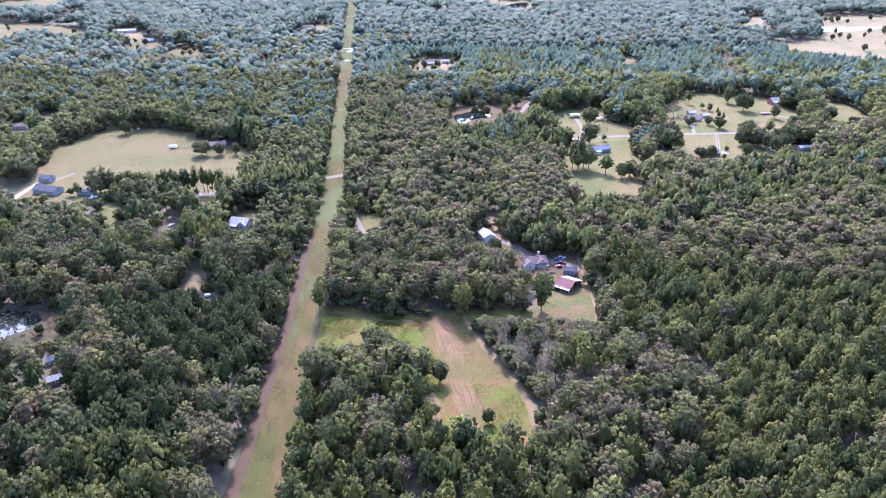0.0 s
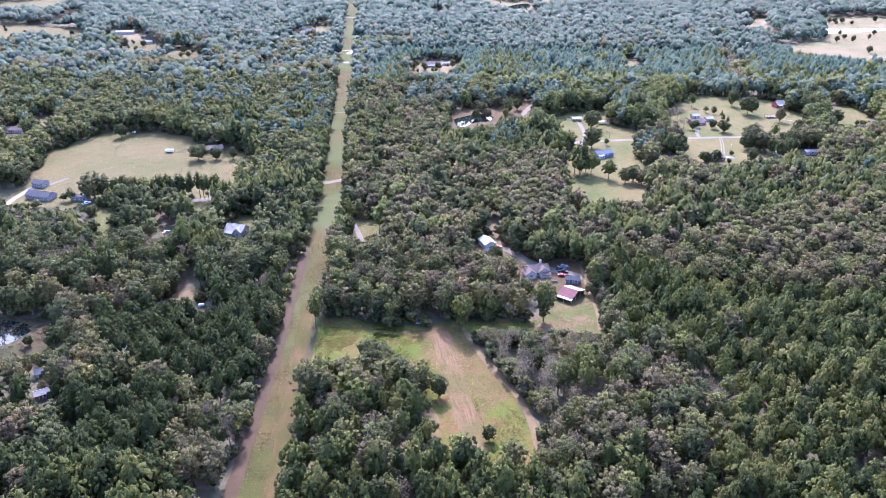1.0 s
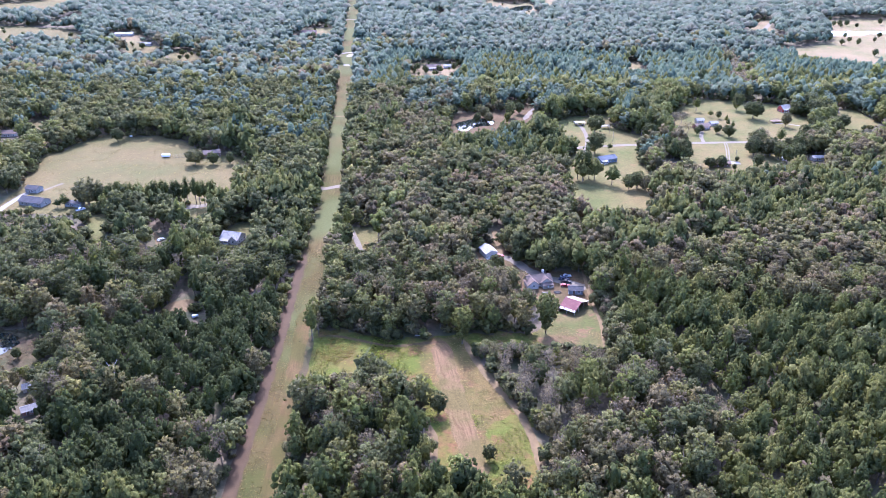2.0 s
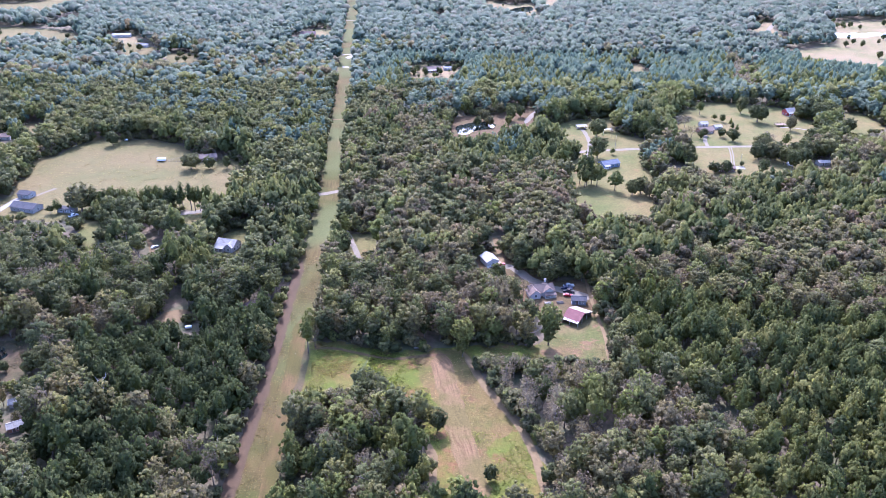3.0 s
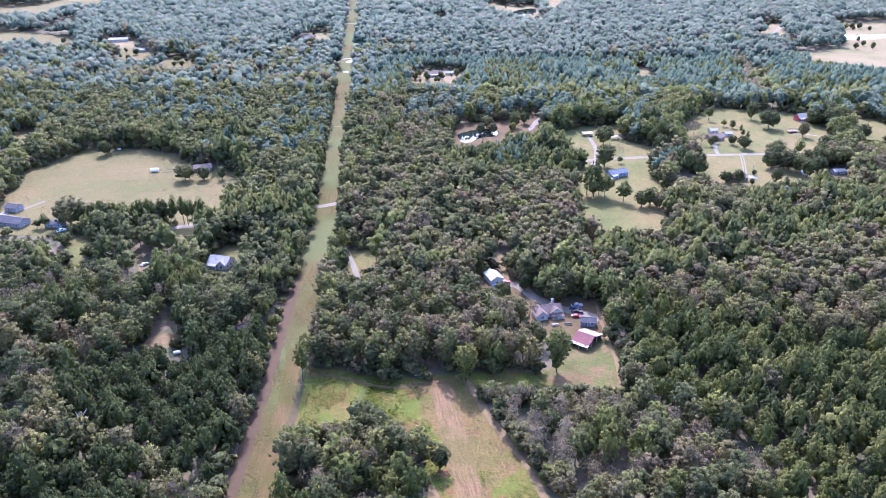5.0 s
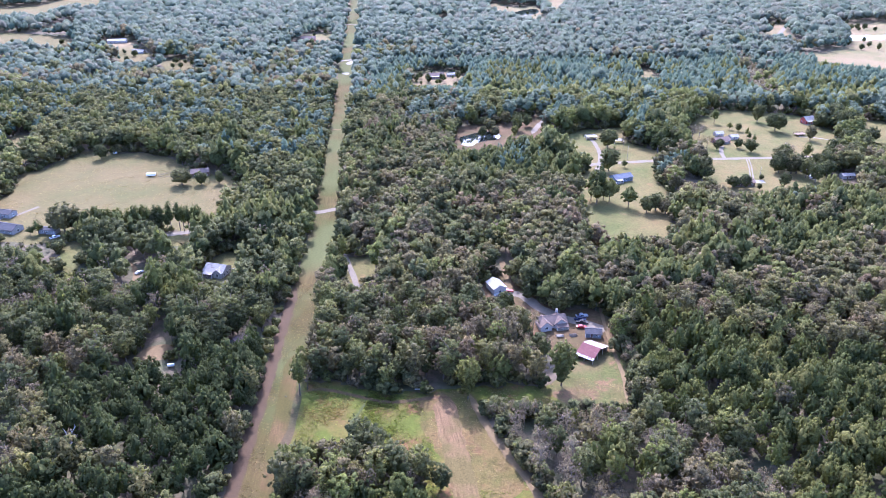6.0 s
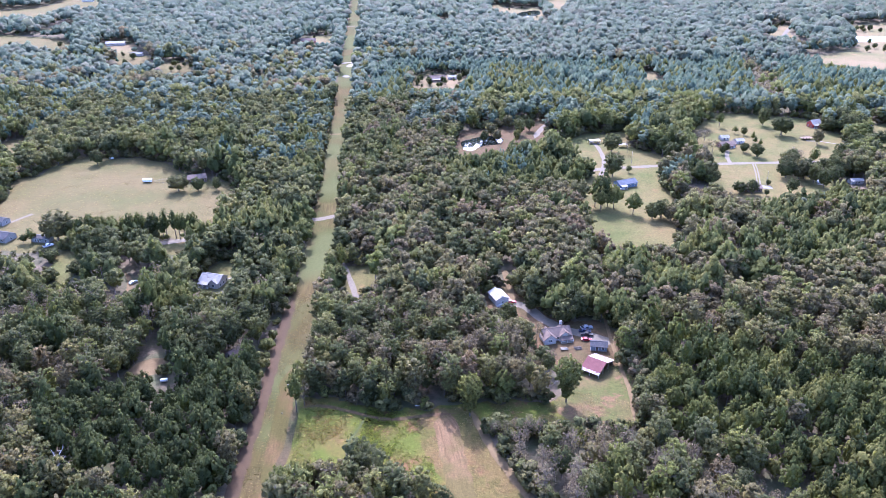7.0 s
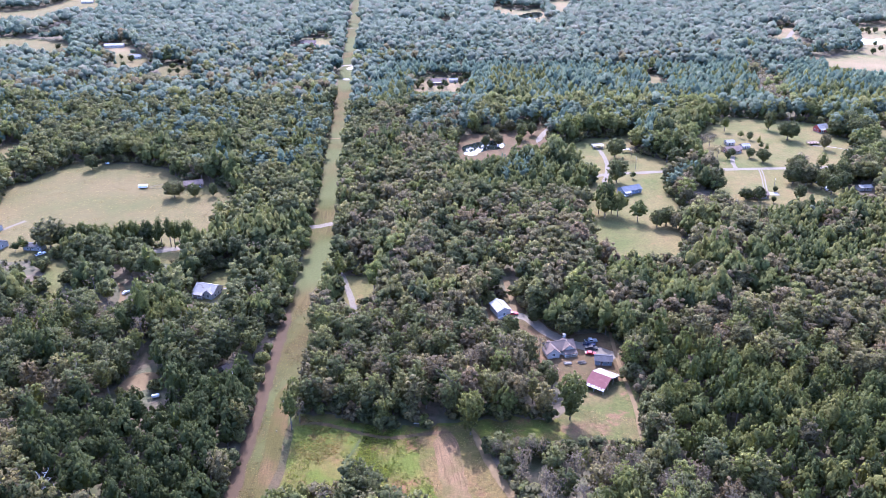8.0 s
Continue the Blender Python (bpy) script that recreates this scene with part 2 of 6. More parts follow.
M = {
    "bark": bark(), "litter": litter(), "corridor": corridor_grass(), "water": water(),
    "meadow": grass("dry_meadow", (0.13, 0.1, 0.043), (0.098, 0.09, 0.032), (0.13, 0.092, 0.044), 0.028, 0.54, 0.63),
    "lawn": grass("patchy_lawn", (0.143, 0.111, 0.045), (0.092, 0.096, 0.03), (0.136, 0.094, 0.041), 0.03, 0.53, 0.59),
    "weeds": grass("weedy_field", (0.135, 0.088, 0.032), (0.088, 0.1, 0.018), (0.125, 0.067, 0.03), 0.075, 0.43, 0.55),
    "barn_grass": grass("barn_yard_grass", (0.142, 0.094, 0.046), (0.088, 0.09, 0.028), (0.142, 0.082, 0.046), 0.07, 0.44, 0.55),
    "dry_field": grass("dry_field", (0.138, 0.09, 0.036), (0.092, 0.082, 0.023), (0.12, 0.07, 0.032), 0.07, 0.5, 0.57),
    # Copy of stubble at about 0.7, the corridor's duller light in its colour.
    "dimmed_straw": striped("dimmed_straw_lines", (0.068, 0.04, 0.018), (0.1, 0.064, 0.029), (0.066, 0.062, 0.017), 0.06)[0],
    "dead_wood": rough_paint("bleached_wood", (0.24, 0.22, 0.2), (0.4, 0.38, 0.35), 2.0, 0.9, 0.03),
    "wet_weeds": rough_paint("damp_weeds", (0.04, 0.045, 0.014), (0.065, 0.072, 0.02), 0.9, 1.0, 0.2),
    "bank": grass("brushy_bank", (0.088, 0.06, 0.034), (0.056, 0.056, 0.024), (0.1, 0.06, 0.036), 0.06, 0.48, 0.58),
    "yard": grass("worn_yard", (0.099, 0.065, 0.033), (0.073, 0.068, 0.026), (0.104, 0.062, 0.033), 0.05, 0.62, 0.56),
    "clearcut": grass("bare_clearing", (0.19, 0.14, 0.075), (0.135, 0.122, 0.05), (0.18, 0.118, 0.066), 0.02, 0.52, 0.56),
    "stubble": striped("cut_strip", (0.096, 0.057, 0.029), (0.142, 0.09, 0.046), (0.096, 0.08, 0.027), 0.06)[0],
    "soil": rough_paint("red_soil", (0.103, 0.068, 0.031), (0.152, 0.105, 0.046), 0.4, 1.0, 0.15),
    # Red soil with the shade of the western trees mixed into its colour.
    "shaded_soil": rough_paint("shaded_red_soil", (0.044, 0.026, 0.012), (0.068, 0.042, 0.019), 0.4, 1.0, 0.15),
    "gravel": rough_paint("gravel", (0.115, 0.094, 0.067), (0.164, 0.137, 0.098), 0.8, 1.0, 0.08),
    "concrete": rough_paint("pale_concrete", (0.160, 0.144, 0.125), (0.213, 0.194, 0.171), 0.5, 0.9, 0.02),
    "white_wall": rough_paint("white_siding", (0.355, 0.332, 0.297), (0.439, 0.413, 0.375), 0.9, 0.7),
    "grey_wall": rough_paint("grey_siding", (0.204, 0.204, 0.198), (0.276, 0.276, 0.270), 0.9, 0.75),
    "blue_wall": rough_paint("blue_siding", (0.115, 0.16, 0.225), (0.155, 0.205, 0.275), 0.9, 0.7),
    "teal_wall": rough_paint("grey_teal_siding", (0.119, 0.147, 0.168), (0.168, 0.196, 0.217), 0.9, 0.75),
    "brown_wall": rough_paint("weathered_boards", (0.13, 0.085, 0.06), (0.22, 0.155, 0.11), 1.2, 0.9),
    "red_wall": rough_paint("red_barn_boards", (0.26, 0.045, 0.035), (0.36, 0.075, 0.055), 1.2, 0.8),
    "brick": rough_paint("brick_wall", (0.25, 0.12, 0.085), (0.36, 0.19, 0.14), 3.0, 0.9),
    "red_roof": sheet_metal("faded_red_metal", (0.098, 0.031, 0.03), (0.136, 0.047, 0.045), (0.21, 0.14, 0.125), 0.64),
    "white_roof": sheet_metal("pale_metal_roof", (0.258, 0.236, 0.209), (0.342, 0.315, 0.281), (0.152, 0.099, 0.076), 0.5),
    "flaked_roof": sheet_metal("flaking_red_and_white_metal", (0.380, 0.365, 0.365), (0.471, 0.456, 0.456), (0.129, 0.046, 0.049), 0.5),
    "clean_roof": sheet_metal("white_metal_roof", (0.236, 0.221, 0.197), (0.294, 0.276, 0.250), (0.177, 0.156, 0.129), 0.56),
    "grey_shingle": shingle("grey_shingles", (0.118, 0.086, 0.068), (0.178, 0.134, 0.108)),
    "dark_shingle": shingle("charcoal_shingles", (0.056, 0.054, 0.056), (0.1, 0.096, 0.098)),
    "slate_shingle": shingle("slate_blue_shingles", (0.095, 0.102, 0.118), (0.145, 0.155, 0.175)),
    "brown_shingle": shingle("brown_shingles", (0.13, 0.095, 0.075), (0.2, 0.155, 0.125)),
    "timber": rough_paint("grey_timber", (0.2, 0.17, 0.13), (0.34, 0.3, 0.24), 2.0, 0.9),
    "frame": gloss("white_trim", (0.78, 0.78, 0.76), 0.5),
    "pane": gloss("window_glass", (0.03, 0.035, 0.04), 0.05),
    "door": gloss("dark_door", (0.12, 0.08, 0.06), 0.5),
    "tyre": gloss("tyre_rubber", (0.02, 0.02, 0.02), 0.8),
    "rim": gloss("wheel_metal", (0.55, 0.55, 0.56), 0.35, 0.8),
    "red_car": gloss("red_car_paint", (0.3, 0.015, 0.02), 0.4),
    "blue_car": gloss("dark_blue_car_paint", (0.02, 0.03, 0.07), 0.4),
    "black_car": gloss("black_car_paint", (0.015, 0.015, 0.017), 0.4),
    "silver_car": gloss("silver_car_paint", (0.5, 0.52, 0.54), 0.28, 0.5),
    "white_car": gloss("white_car_paint", (0.75, 0.75, 0.75), 0.3),
}


# ---- mesh helpers ----
def part(name, bm, material, parent=None, label=""):
    """Links a bmesh as one mesh object under a thing."""
    me = bpy.data.meshes.new(name)
    bm.to_mesh(me)
    bm.free()
    for m in material if isinstance(material, (list, tuple)) else [material]:
        me.materials.append(m)
    ob = new(name, me)
    ob.parent = parent
    return tagged(ob, label)


def thing(name, x, y, turn, label, category, group="", z=0.0):
    ob = new(name)
    ob.matrix_world = pose(x, y, z, 0, 0, turn)
    return tagged(ob, label, category, group)


def box(bm, x0, x1, y0, y1, z0, z1, bevel=0.0):
    vs = [bm.verts.new((x, y, z)) for z in (z0, z1) for x, y in ((x0, y0), (x1, y0), (x1, y1), (x0, y1))]
    fs = [bm.faces.new([vs[i] for i in f]) for f in ((3, 2, 1, 0), (4, 5, 6, 7), (0, 1, 5, 4), (1, 2, 6, 5), (2, 3, 7, 6), (3, 0, 4, 7))]
    if bevel:
        bmesh.ops.bevel(bm, geom=list({e for f in fs for e in f.edges}), offset=bevel, segments=1, affect="EDGES")
    return bm


def boxed(*a, **k):
    return box(bmesh.new(), *a, **k)


def prism(bm, outline, y0, y1):
    """Extrudes an outline in the xz plane from y0 to y1."""
    a = [bm.verts.new((x, y0, z)) for x, z in outline]
    b = [bm.verts.new((x, y1, z)) for x, z in outline]
    bm.faces.new(a)
    bm.faces.new(b[::-1])
    for i in range(len(a)):
        j = (i + 1) % len(a)
        bm.faces.new((a[j], a[i], b[i], b[j]))
    bmesh.ops.recalc_face_normals(bm, faces=bm.faces)
    return bm


def tube(bm, p, q, r0, r1, sides=6):
    p, q = Vector(p), Vector(q)
    d = (q - p).normalized()
    u = d.orthogonal().normalized()
    v = d.cross(u)
    ring = [[bm.verts.new(c + (u * math.cos(k * math.tau / sides) + v * math.sin(k * math.tau / sides)) * r) for k in range(sides)] for c, r in ((p, r0), (q, r1))]
    for k in range(sides):
        j = (k + 1) % sides
        bm.faces.new((ring[0][k], ring[0][j], ring[1][j], ring[1][k]))
    bm.faces.new(ring[1])
    return bm


# ---- plan of the place ----
# Left and right edge of the mown corridor, from near to far.
EDGE_L = [(-74, 60), (-76, 150), (-77, 185), (-78, 208), (-81, 240), (-82, 275), (-85, 301), (-88, 335), (-90, 371), (-93, 406), (-97, 451), (-101, 483),
          (-106, 520), (-112, 572), (-122, 647), (-132, 717), (-154, 876), (-180, 1066), (-201, 1221), (-229, 1424), (-262, 1660)]
EDGE_R = [(-53, 60), (-56, 150), (-58, 185), (-60, 208), (-63, 240), (-66, 275), (-68, 301), (-69, 335), (-73, 371), (-76, 406), (-79, 451), (-84, 483),
          (-89, 520), (-97, 572), (-106, 647), (-115, 717), (-135, 876), (-160, 1066), (-181, 1221), (-209, 1424), (-242, 1660)]
FIELD = [(-71, 308), (-61, 312), (-47, 308), (-33, 303), (-20, 307), (-7, 309), (9, 311), (26, 313), (32, 312), (38, 322), (45, 333), (66, 343), (66, 315), (59, 296),
         (45, 295), (27, 291), (6, 294), (2, 300), (8, 281), (18, 264), (23, 254), (26, 245), (27, 234), (29, 228), (28, 214), (6, 210), (-9, 208), (-11, 223),
         (-12, 233), (-15, 245), (-18, 254), (-21, 261), (-32, 268), (-44, 268), (-53, 263), (-67, 262)]
DRY = [(-22, 300), (-8, 307), (0, 304), (8, 282), (17, 265), (20, 254), (10, 250), (8, 236), (10, 214), (-1, 212), (-3, 235), (-8, 255), (-14, 275), (-21, 288)]
BARN_YARD = [(30, 313), (38, 323), (45, 333), (65, 342), (65, 315), (59, 297), (45, 296), (34, 300)]
MEADOW = [(-316, 528), (-324, 543), (-312, 567), (-304, 598), (-297, 606), (-271, 592), (-258, 604), (-233, 589), (-221, 575), (-190, 556), (-171, 550), (-151, 526),
          (-152, 496), (-159, 477), (-161, 462), (-184, 456), (-213, 451), (-229, 446), (-242, 436), (-265, 438), (-282, 436), (-300, 440), (-300, 460), (-303, 480)]
HOMESTEAD = [(3, 381), (5, 400), (15, 415), (20, 402), (27, 391), (33, 378), (46, 373), (58, 376), (66, 356), (66, 341), (45, 329), (37, 331), (29, 342), (22, 352), (19, 365), (17, 374)]
YARD_A = [(48, 673), (65, 664), (91, 675), (116, 686), (128, 699), (128, 673), (117, 645), (129, 628), (157, 612), (155, 596), (126, 583), (127, 554), (127, 516), (123, 480),
          (113, 456), (99, 444), (78, 440), (63, 450), (63, 507), (60, 531), (63, 544), (79, 575), (79, 593), (51, 640)]
YARD_B = [(166, 669), (202, 732), (216, 746), (239, 748), (292, 732), (291, 702), (290, 665), (307, 656), (325, 695), (344, 721), (358, 718), (352, 681), (346, 658), (325, 643),
          (286, 629), (262, 600), (242, 552), (222, 528), (200, 518), (172, 512), (150, 522), (160, 584), (154, 599)]
HOUSE_CLEARING = [(-145, 406), (-143, 423), (-132, 431), (-122, 426), (-118, 417), (-122, 403), (-133, 394), (-143, 396)]
DRIVE_CLEARING = [(-75, 424), (-59, 428), (-46, 420), (-52, 406), (-60, 392), (-68, 402)]
SAND = [(-149, 322), (-141, 336), (-130, 335), (-131, 321)]
BROWN = [(-237, 436), (-224, 440), (-214, 420), (-209, 398), (-219, 402)]
CIRCLE = [(-176, 436), (-164, 436), (-158, 446), (-160, 455), (-174, 452), (-190, 447), (-190, 441)]
BANK_R = [(-22, 661), (-17, 686), (14, 688), (36, 709), (50, 723), (64, 710), (49, 645), (33, 634), (22, 603), (4, 596), (-8, 586), (-18, 597)]
POND_R = [(-16, 650), (-8, 658), (8, 670), (20, 664), (18, 646), (0, 640), (-6, 624), (-13, 632)]
BANK_L = [(-250, 303), (-197, 307), (-181, 297), (-180, 278), (-188, 268), (-195, 258), (-225, 255)]
POND_L = [(-238, 296), (-215, 301), (-200, 300), (-196, 291), (-202, 281), (-208, 274), (-230, 272)]
FAR_A = [(-80, 845), (-66, 880), (-60, 905), (-38, 896), (-18, 900), (-8, 868), (-16, 826), (-28, 818), (-40, 806), (-58, 824)]
FAR_B = [(380, 1199), (410, 1243), (440, 1251), (466, 1260), (452, 1218), (436, 1180), (432, 1140), (405, 1060), (372, 1062), (384, 1110), (402, 1150), (410, 1195)]
FAR_C = [(469, 1269), (515, 1289), (547, 1272), (640, 1275), (740, 1262), (740, 960), (600, 900), (505, 868), (440, 880), (405, 915), (372, 955), (385, 1025), (404, 1036), (456, 1035), (488, 1102), (508, 1166), (516, 1207), (486, 1255)]
POND_C = [(486, 1110), (512, 1158), (540, 1160), (610, 1166), (600, 1142), (537, 1124), (500, 1108)]
FAR_D = [(-250, 1110), (-233, 1150), (-207, 1146), (-179, 1012), (-202, 993), (-223, 1010)]
FAR_E = [(-760, 1135), (-655, 1136), (-594, 1108), (-533, 1066), (-480, 948), (-520, 968), (-575, 985), (-582, 955), (-640, 935)]
FAR_F = [(-870, 1357), (-776, 1412), (-783, 1498), (-804, 1595), (-750, 1595), (-645, 1378), (-644, 1315), (-680, 1305), (-671, 1220), (-760, 1180)]
FAR_G = [(18, 1503), (39, 1440), (68, 1426), (106, 1450), (102, 1307), (76, 1232), (55, 1222), (33, 1268), (14, 1328)]
POND_G = [(49, 1350), (82, 1403), (101, 1404), (99, 1352), (73, 1322)]
FAR_H = [(-457, 1010), (-447, 1013), (-429, 1002), (-397, 976), (-379, 907), (-401, 913), (-422, 927), (-445, 975)]
FAR_L = [(-382, 954), (-363, 958), (-342, 947), (-325, 905), (-313, 866), (-342, 871), (-365, 915)]
FAR_M = [(-653, 1213), (-641, 1230), (-617, 1229), (-588, 1150), (-600, 1146), (-625, 1150)]
FAR_N = [(-505, 1058), (-496, 1068), (-470, 1070), (-452, 1064), (-440, 1012), (-458, 1008), (-480, 1015)]
FAR_I = [(-390, 640), (-361, 645), (-329, 580), (-350, 571)]
FAR_K = [(116, 1540), (144, 1575), (186, 1507), (178, 1458), (145, 1440), (126, 1280), (114, 1316)]
PAD = [(-157, 936), (-152, 955), (-146, 950), (-148, 930)]
PAD_B = [(-152, 888), (-146, 892), (-141, 882), (-147, 878)]
FAR_J = [(180, 924), (197, 925), (183, 852), (166, 846)]
SHEETS = [  # name, outline, material, height, label
    ("field", FIELD, "weeds", 0.02, "weedy green and straw hay field inside the woods"),
    ("meadow", MEADOW, "meadow", 0.02, "dry tan mown meadow ringed by trees"),
    ("yard", HOMESTEAD, "yard", 0.03, "worn brown yard round the farmhouse"),
    ("lawn", YARD_A, "lawn", 0.02, "dry patchy lawn round the blue house"),
    ("lawn", YARD_B, "lawn", 0.02, "open dry lawns round the scattered houses"),
    ("lawn", HOUSE_CLEARING, "lawn", 0.02, "small lawn in front of the white house"),
    ("lawn", DRIVE_CLEARING, "lawn", 0.02, "small grassy clearing beside the drive"),
    ("lawn", CIRCLE, "lawn", 0.02, "grass plot by the turning circle"),
    ("bare_ground", SAND, "soil", 0.02, "bare sandy patch among pines"),
    ("bare_ground", BROWN, "lawn", 0.02, "brown bare clearing behind the road"),
    ("field", DRY, "dry_field", 0.03, "dry straw-coloured part of the hay field"),
    ("yard", BARN_YARD, "barn_grass", 0.03, "tan and green grass beside the barn"),
    ("pond_bank", BANK_R, "yard", 0.02, "brown grassy bank round a pond"),
    ("pond_bank", BANK_L, "bank", 0.02, "red-brown bank beside a small pond"),
    ("clearing", FAR_A, "clearcut", 0.02, "pale clearing round a distant house"),
    ("clearing", FAR_B, "clearcut", 0.02, "distant bare tan field"),
    ("clearing", FAR_C, "clearcut", 0.02, "distant wide tan pasture with single trees"),
    ("clearing", FAR_D, "clearcut", 0.02, "distant clearing beside the corridor"),
    ("clearing", FAR_E, "meadow", 0.02, "distant long dry pasture"),
    ("clearing", FAR_F, "meadow", 0.02, "distant tan pasture"),
    ("clearing", FAR_G, "clearcut", 0.02, "distant pale clearing round a pond"),
    ("clearing", FAR_H, "meadow", 0.02, "distant pale grass patch beside a barn"),
    ("clearing", FAR_L, "meadow", 0.02, "distant tan field in the woods"),
    ("clearing", FAR_M, "clearcut", 0.02, "distant narrow pale strip"),
    ("clearing", FAR_N, "clearcut", 0.02, "distant farmyard round a white barn"),
    ("clearing", FAR_I, "meadow", 0.02, "small dry field between woods"),
    ("clearing", FAR_J, "clearcut", 0.02, "small pale gap in the far pines"),
    ("clearing", FAR_K, "clearcut", 0.02, "distant pale field beyond the pond"),
    ("gravel_pad", PAD, "concrete", 0.04, "white gravel pad on the corridor"),
    ("gravel_pad", PAD_B, "concrete", 0.04, "small white gravel pad on the corridor"),
    ("pond", POND_R, "water", 0.05, "still pond reflecting the bright sky"),
    ("pond", POND_L, "water", 0.05, "small dark pond at the wood's edge"),
    ("pond", POND_C, "water", 0.05, "distant pond in the pasture"),
    ("pond", POND_G, "water", 0.05, "distant bright pond"),
]
ROADS = [  # name, centre line, width, material, height, label
    ("road", [(-182, 450), (-171, 454), (-161, 460), (-145, 469), (-121, 483), (-109, 487), (-98, 488), (-87, 495), (-77, 502), (-60, 512)], 5.0, "gravel", 0.07, "pale gravel road crossing the grassy corridor"),
    ("road", [(58, 578), (76, 585), (95, 591), (123, 596), (154, 601), (185, 605), (218, 608), (265, 612), (303, 625), (357, 641), (420, 655)], 5.0, "gravel", 0.07, "pale lane through the lawns"),
    ("drive", [(-294, 440), (-294, 456), (-293, 471), (-288, 481)], 4.5, "concrete", 0.06, "white concrete drive on the lawn"),
    ("drive", [(-285, 474), (-282, 482), (-278, 490)], 2.5, "gravel", 0.05, "faint sandy track on the meadow"),
    ("drive", [(-76, 436), (-72, 428), (-68, 417), (-64, 406), (-60, 394), (-59, 384)], 3.2, "gravel", 0.06, "pale gravel drive beside a small clearing"),
    ("drive", [(9, 386), (17, 390), (25, 386), (30, 375), (41, 366), (52, 361), (60, 356)], 5.5, "gravel", 0.07, "gravel drive between shed and farmhouse"),
    ("drive", [(17, 389), (17, 402), (14, 425)], 3.0, "soil", 0.06, "dirt track into the woods behind the shed"),
    ("track", [(60, 300), (62, 318), (61, 333), (60, 352), (60, 370), (61, 401), (63, 431), (64, 458), (66, 470)], 1.6, "soil", 0.08, "red dirt track along the wood's edge"),
    ("drive", [(89, 586), (93, 605), (94, 621), (93, 645), (89, 655)], 3.2, "gravel", 0.06, "pale gravel drive to the carport"),
    ("drive", [(89, 586), (85, 570), (84, 560), (92, 553)], 3.2, "gravel", 0.06, "gravel drive to the blue house"),
    ("drive", [(201.2, 606), (198.2, 590), (192.2, 568), (190, 560)], 0.9, "gravel", 0.06, "pale wheel rut of the drive to the brown house"),
    ("drive", [(203.0, 606), (200.0, 590), (194.0, 568), (192, 560)], 0.9, "gravel", 0.06, "pale wheel rut of the drive to the brown house"),
    ("drive", [(187, 557), (192, 556), (198, 556)], 6.0, "concrete", 0.06, "pale parking slab beside the brown house"),
    ("path", [(-129, 409), (-124, 411), (-118, 414)], 1.3, "concrete", 0.06, "pale path from the white house"),
    ("drive", [(236, 606), (240, 590), (236, 574), (233, 562)], 4.0, "concrete", 0.06, "pale concrete drive under trees"),
    ("drive", [(262, 664), (275, 662), (288, 652), (296, 648)], 1.6, "concrete", 0.06, "pale path from the timber deck"),
    ("drive", [(185, 605), (187, 622), (192, 636)], 3.0, "gravel", 0.06, "short gravel drive to the houses"),
    ("track", [(-13, 306), (-8.7, 285), (-4.4, 263), (-0.6, 244), (3.5, 228), (6, 210)], 9.0, "stubble", 0.05, "pale mown strip down the middle of the field"),
    ("track", [(-73, 80), (-76, 185), (-79, 240), (-83, 300), (-87, 345), (-90.5, 390)], 5.0, "shaded_soil", 0.05, "red soil strip along the corridor edge, tree shade in its colour"),
    ("track", [(-58, 80), (-62, 185), (-65, 225), (-69, 262), (-74, 300), (-77, 330)], 6.5, "dimmed_straw", 0.05, "pale straw strip along the corridor"),
    ("track", [(-2, 306), (3, 292), (8, 279), (16, 264), (22, 252), (25, 239), (27, 225), (28, 212)], 3.2, "soil", 0.06, "red dirt track along the field's edge"),
    ("track", [(-70, 303), (-60, 306), (-47, 302), (-33, 297), (-20, 301), (-6, 303)], 1.8, "yard", 0.05, "dirt path along the wood's foot"),
    ("track", [(-70, 262), (-67, 275), (-68, 290), (-70, 306)], 3.0, "bank", 0.06, "bare red soil at the corridor's edge"),
    ("track", [(-16, 250), (-13, 243), (-11, 236), (-11, 224), (-6, 208)], 3.5, "soil", 0.05, "dirt track beside the single tree"),
    ("track", [(-186, 414), (-178, 404), (-174, 390), (-175, 381)], 3.0, "soil", 0.05, "narrow dirt track through the western woods"),
    ("track", [(-42, 304), (-42, 296), (-44, 289), (-46, 285), (-45, 276), (-45, 268)], 0.9, "wet_weeds", 0.05, "dark green damp line through the weeds"),
    ("track", [(412, 1140), (430, 1180), (455, 1230)], 6.0, "gravel", 0.06, "distant pale track across bare ground"),
    ("track", [(45, 662), (52, 690), (62, 712), (80, 722)], 5.0, "gravel", 0.06, "pale track round the pond"),
    ("road", [(-168, 950), (-157, 958), (-146, 960), (-130, 966)], 5.0, "concrete", 0.07, "distant pale track over the corridor"),
    ("road", [(-220, 1222), (-200, 1226), (-170, 1230)], 5.0, "gravel", 0.07, "distant track over the corridor"),
    ("road", [(-130, 665), (-118, 668), (-100, 670)], 2.5, "soil", 0.07, "narrow dirt track over the corridor"),
]


# ---- ground, clearings, roads ----
def rounded(line, closed, times=2):
    """Cuts the corners of a line."""
    p = np.array(line, float)
    for _ in range(times):
        q = np.roll(p, -1, 0) if closed else p[1:]
        a = p if closed else p[:-1]
        cut = np.stack([0.75 * a + 0.25 * q, 0.25 * a + 0.75 * q], 1).reshape(-1, 2)
        p = cut if closed else np.vstack([p[:1], cut, p[-1:]])
    return p


def ragged(p, amount, grain):
    """Shifts the points of an outline a little, as grass runs out unevenly under trees."""
    return np.array([(x + amount * noise.noise((x / grain, y / grain, 3.1)), y + amount * noise.noise((x / grain, y / grain, 8.7))) for x, y in p])


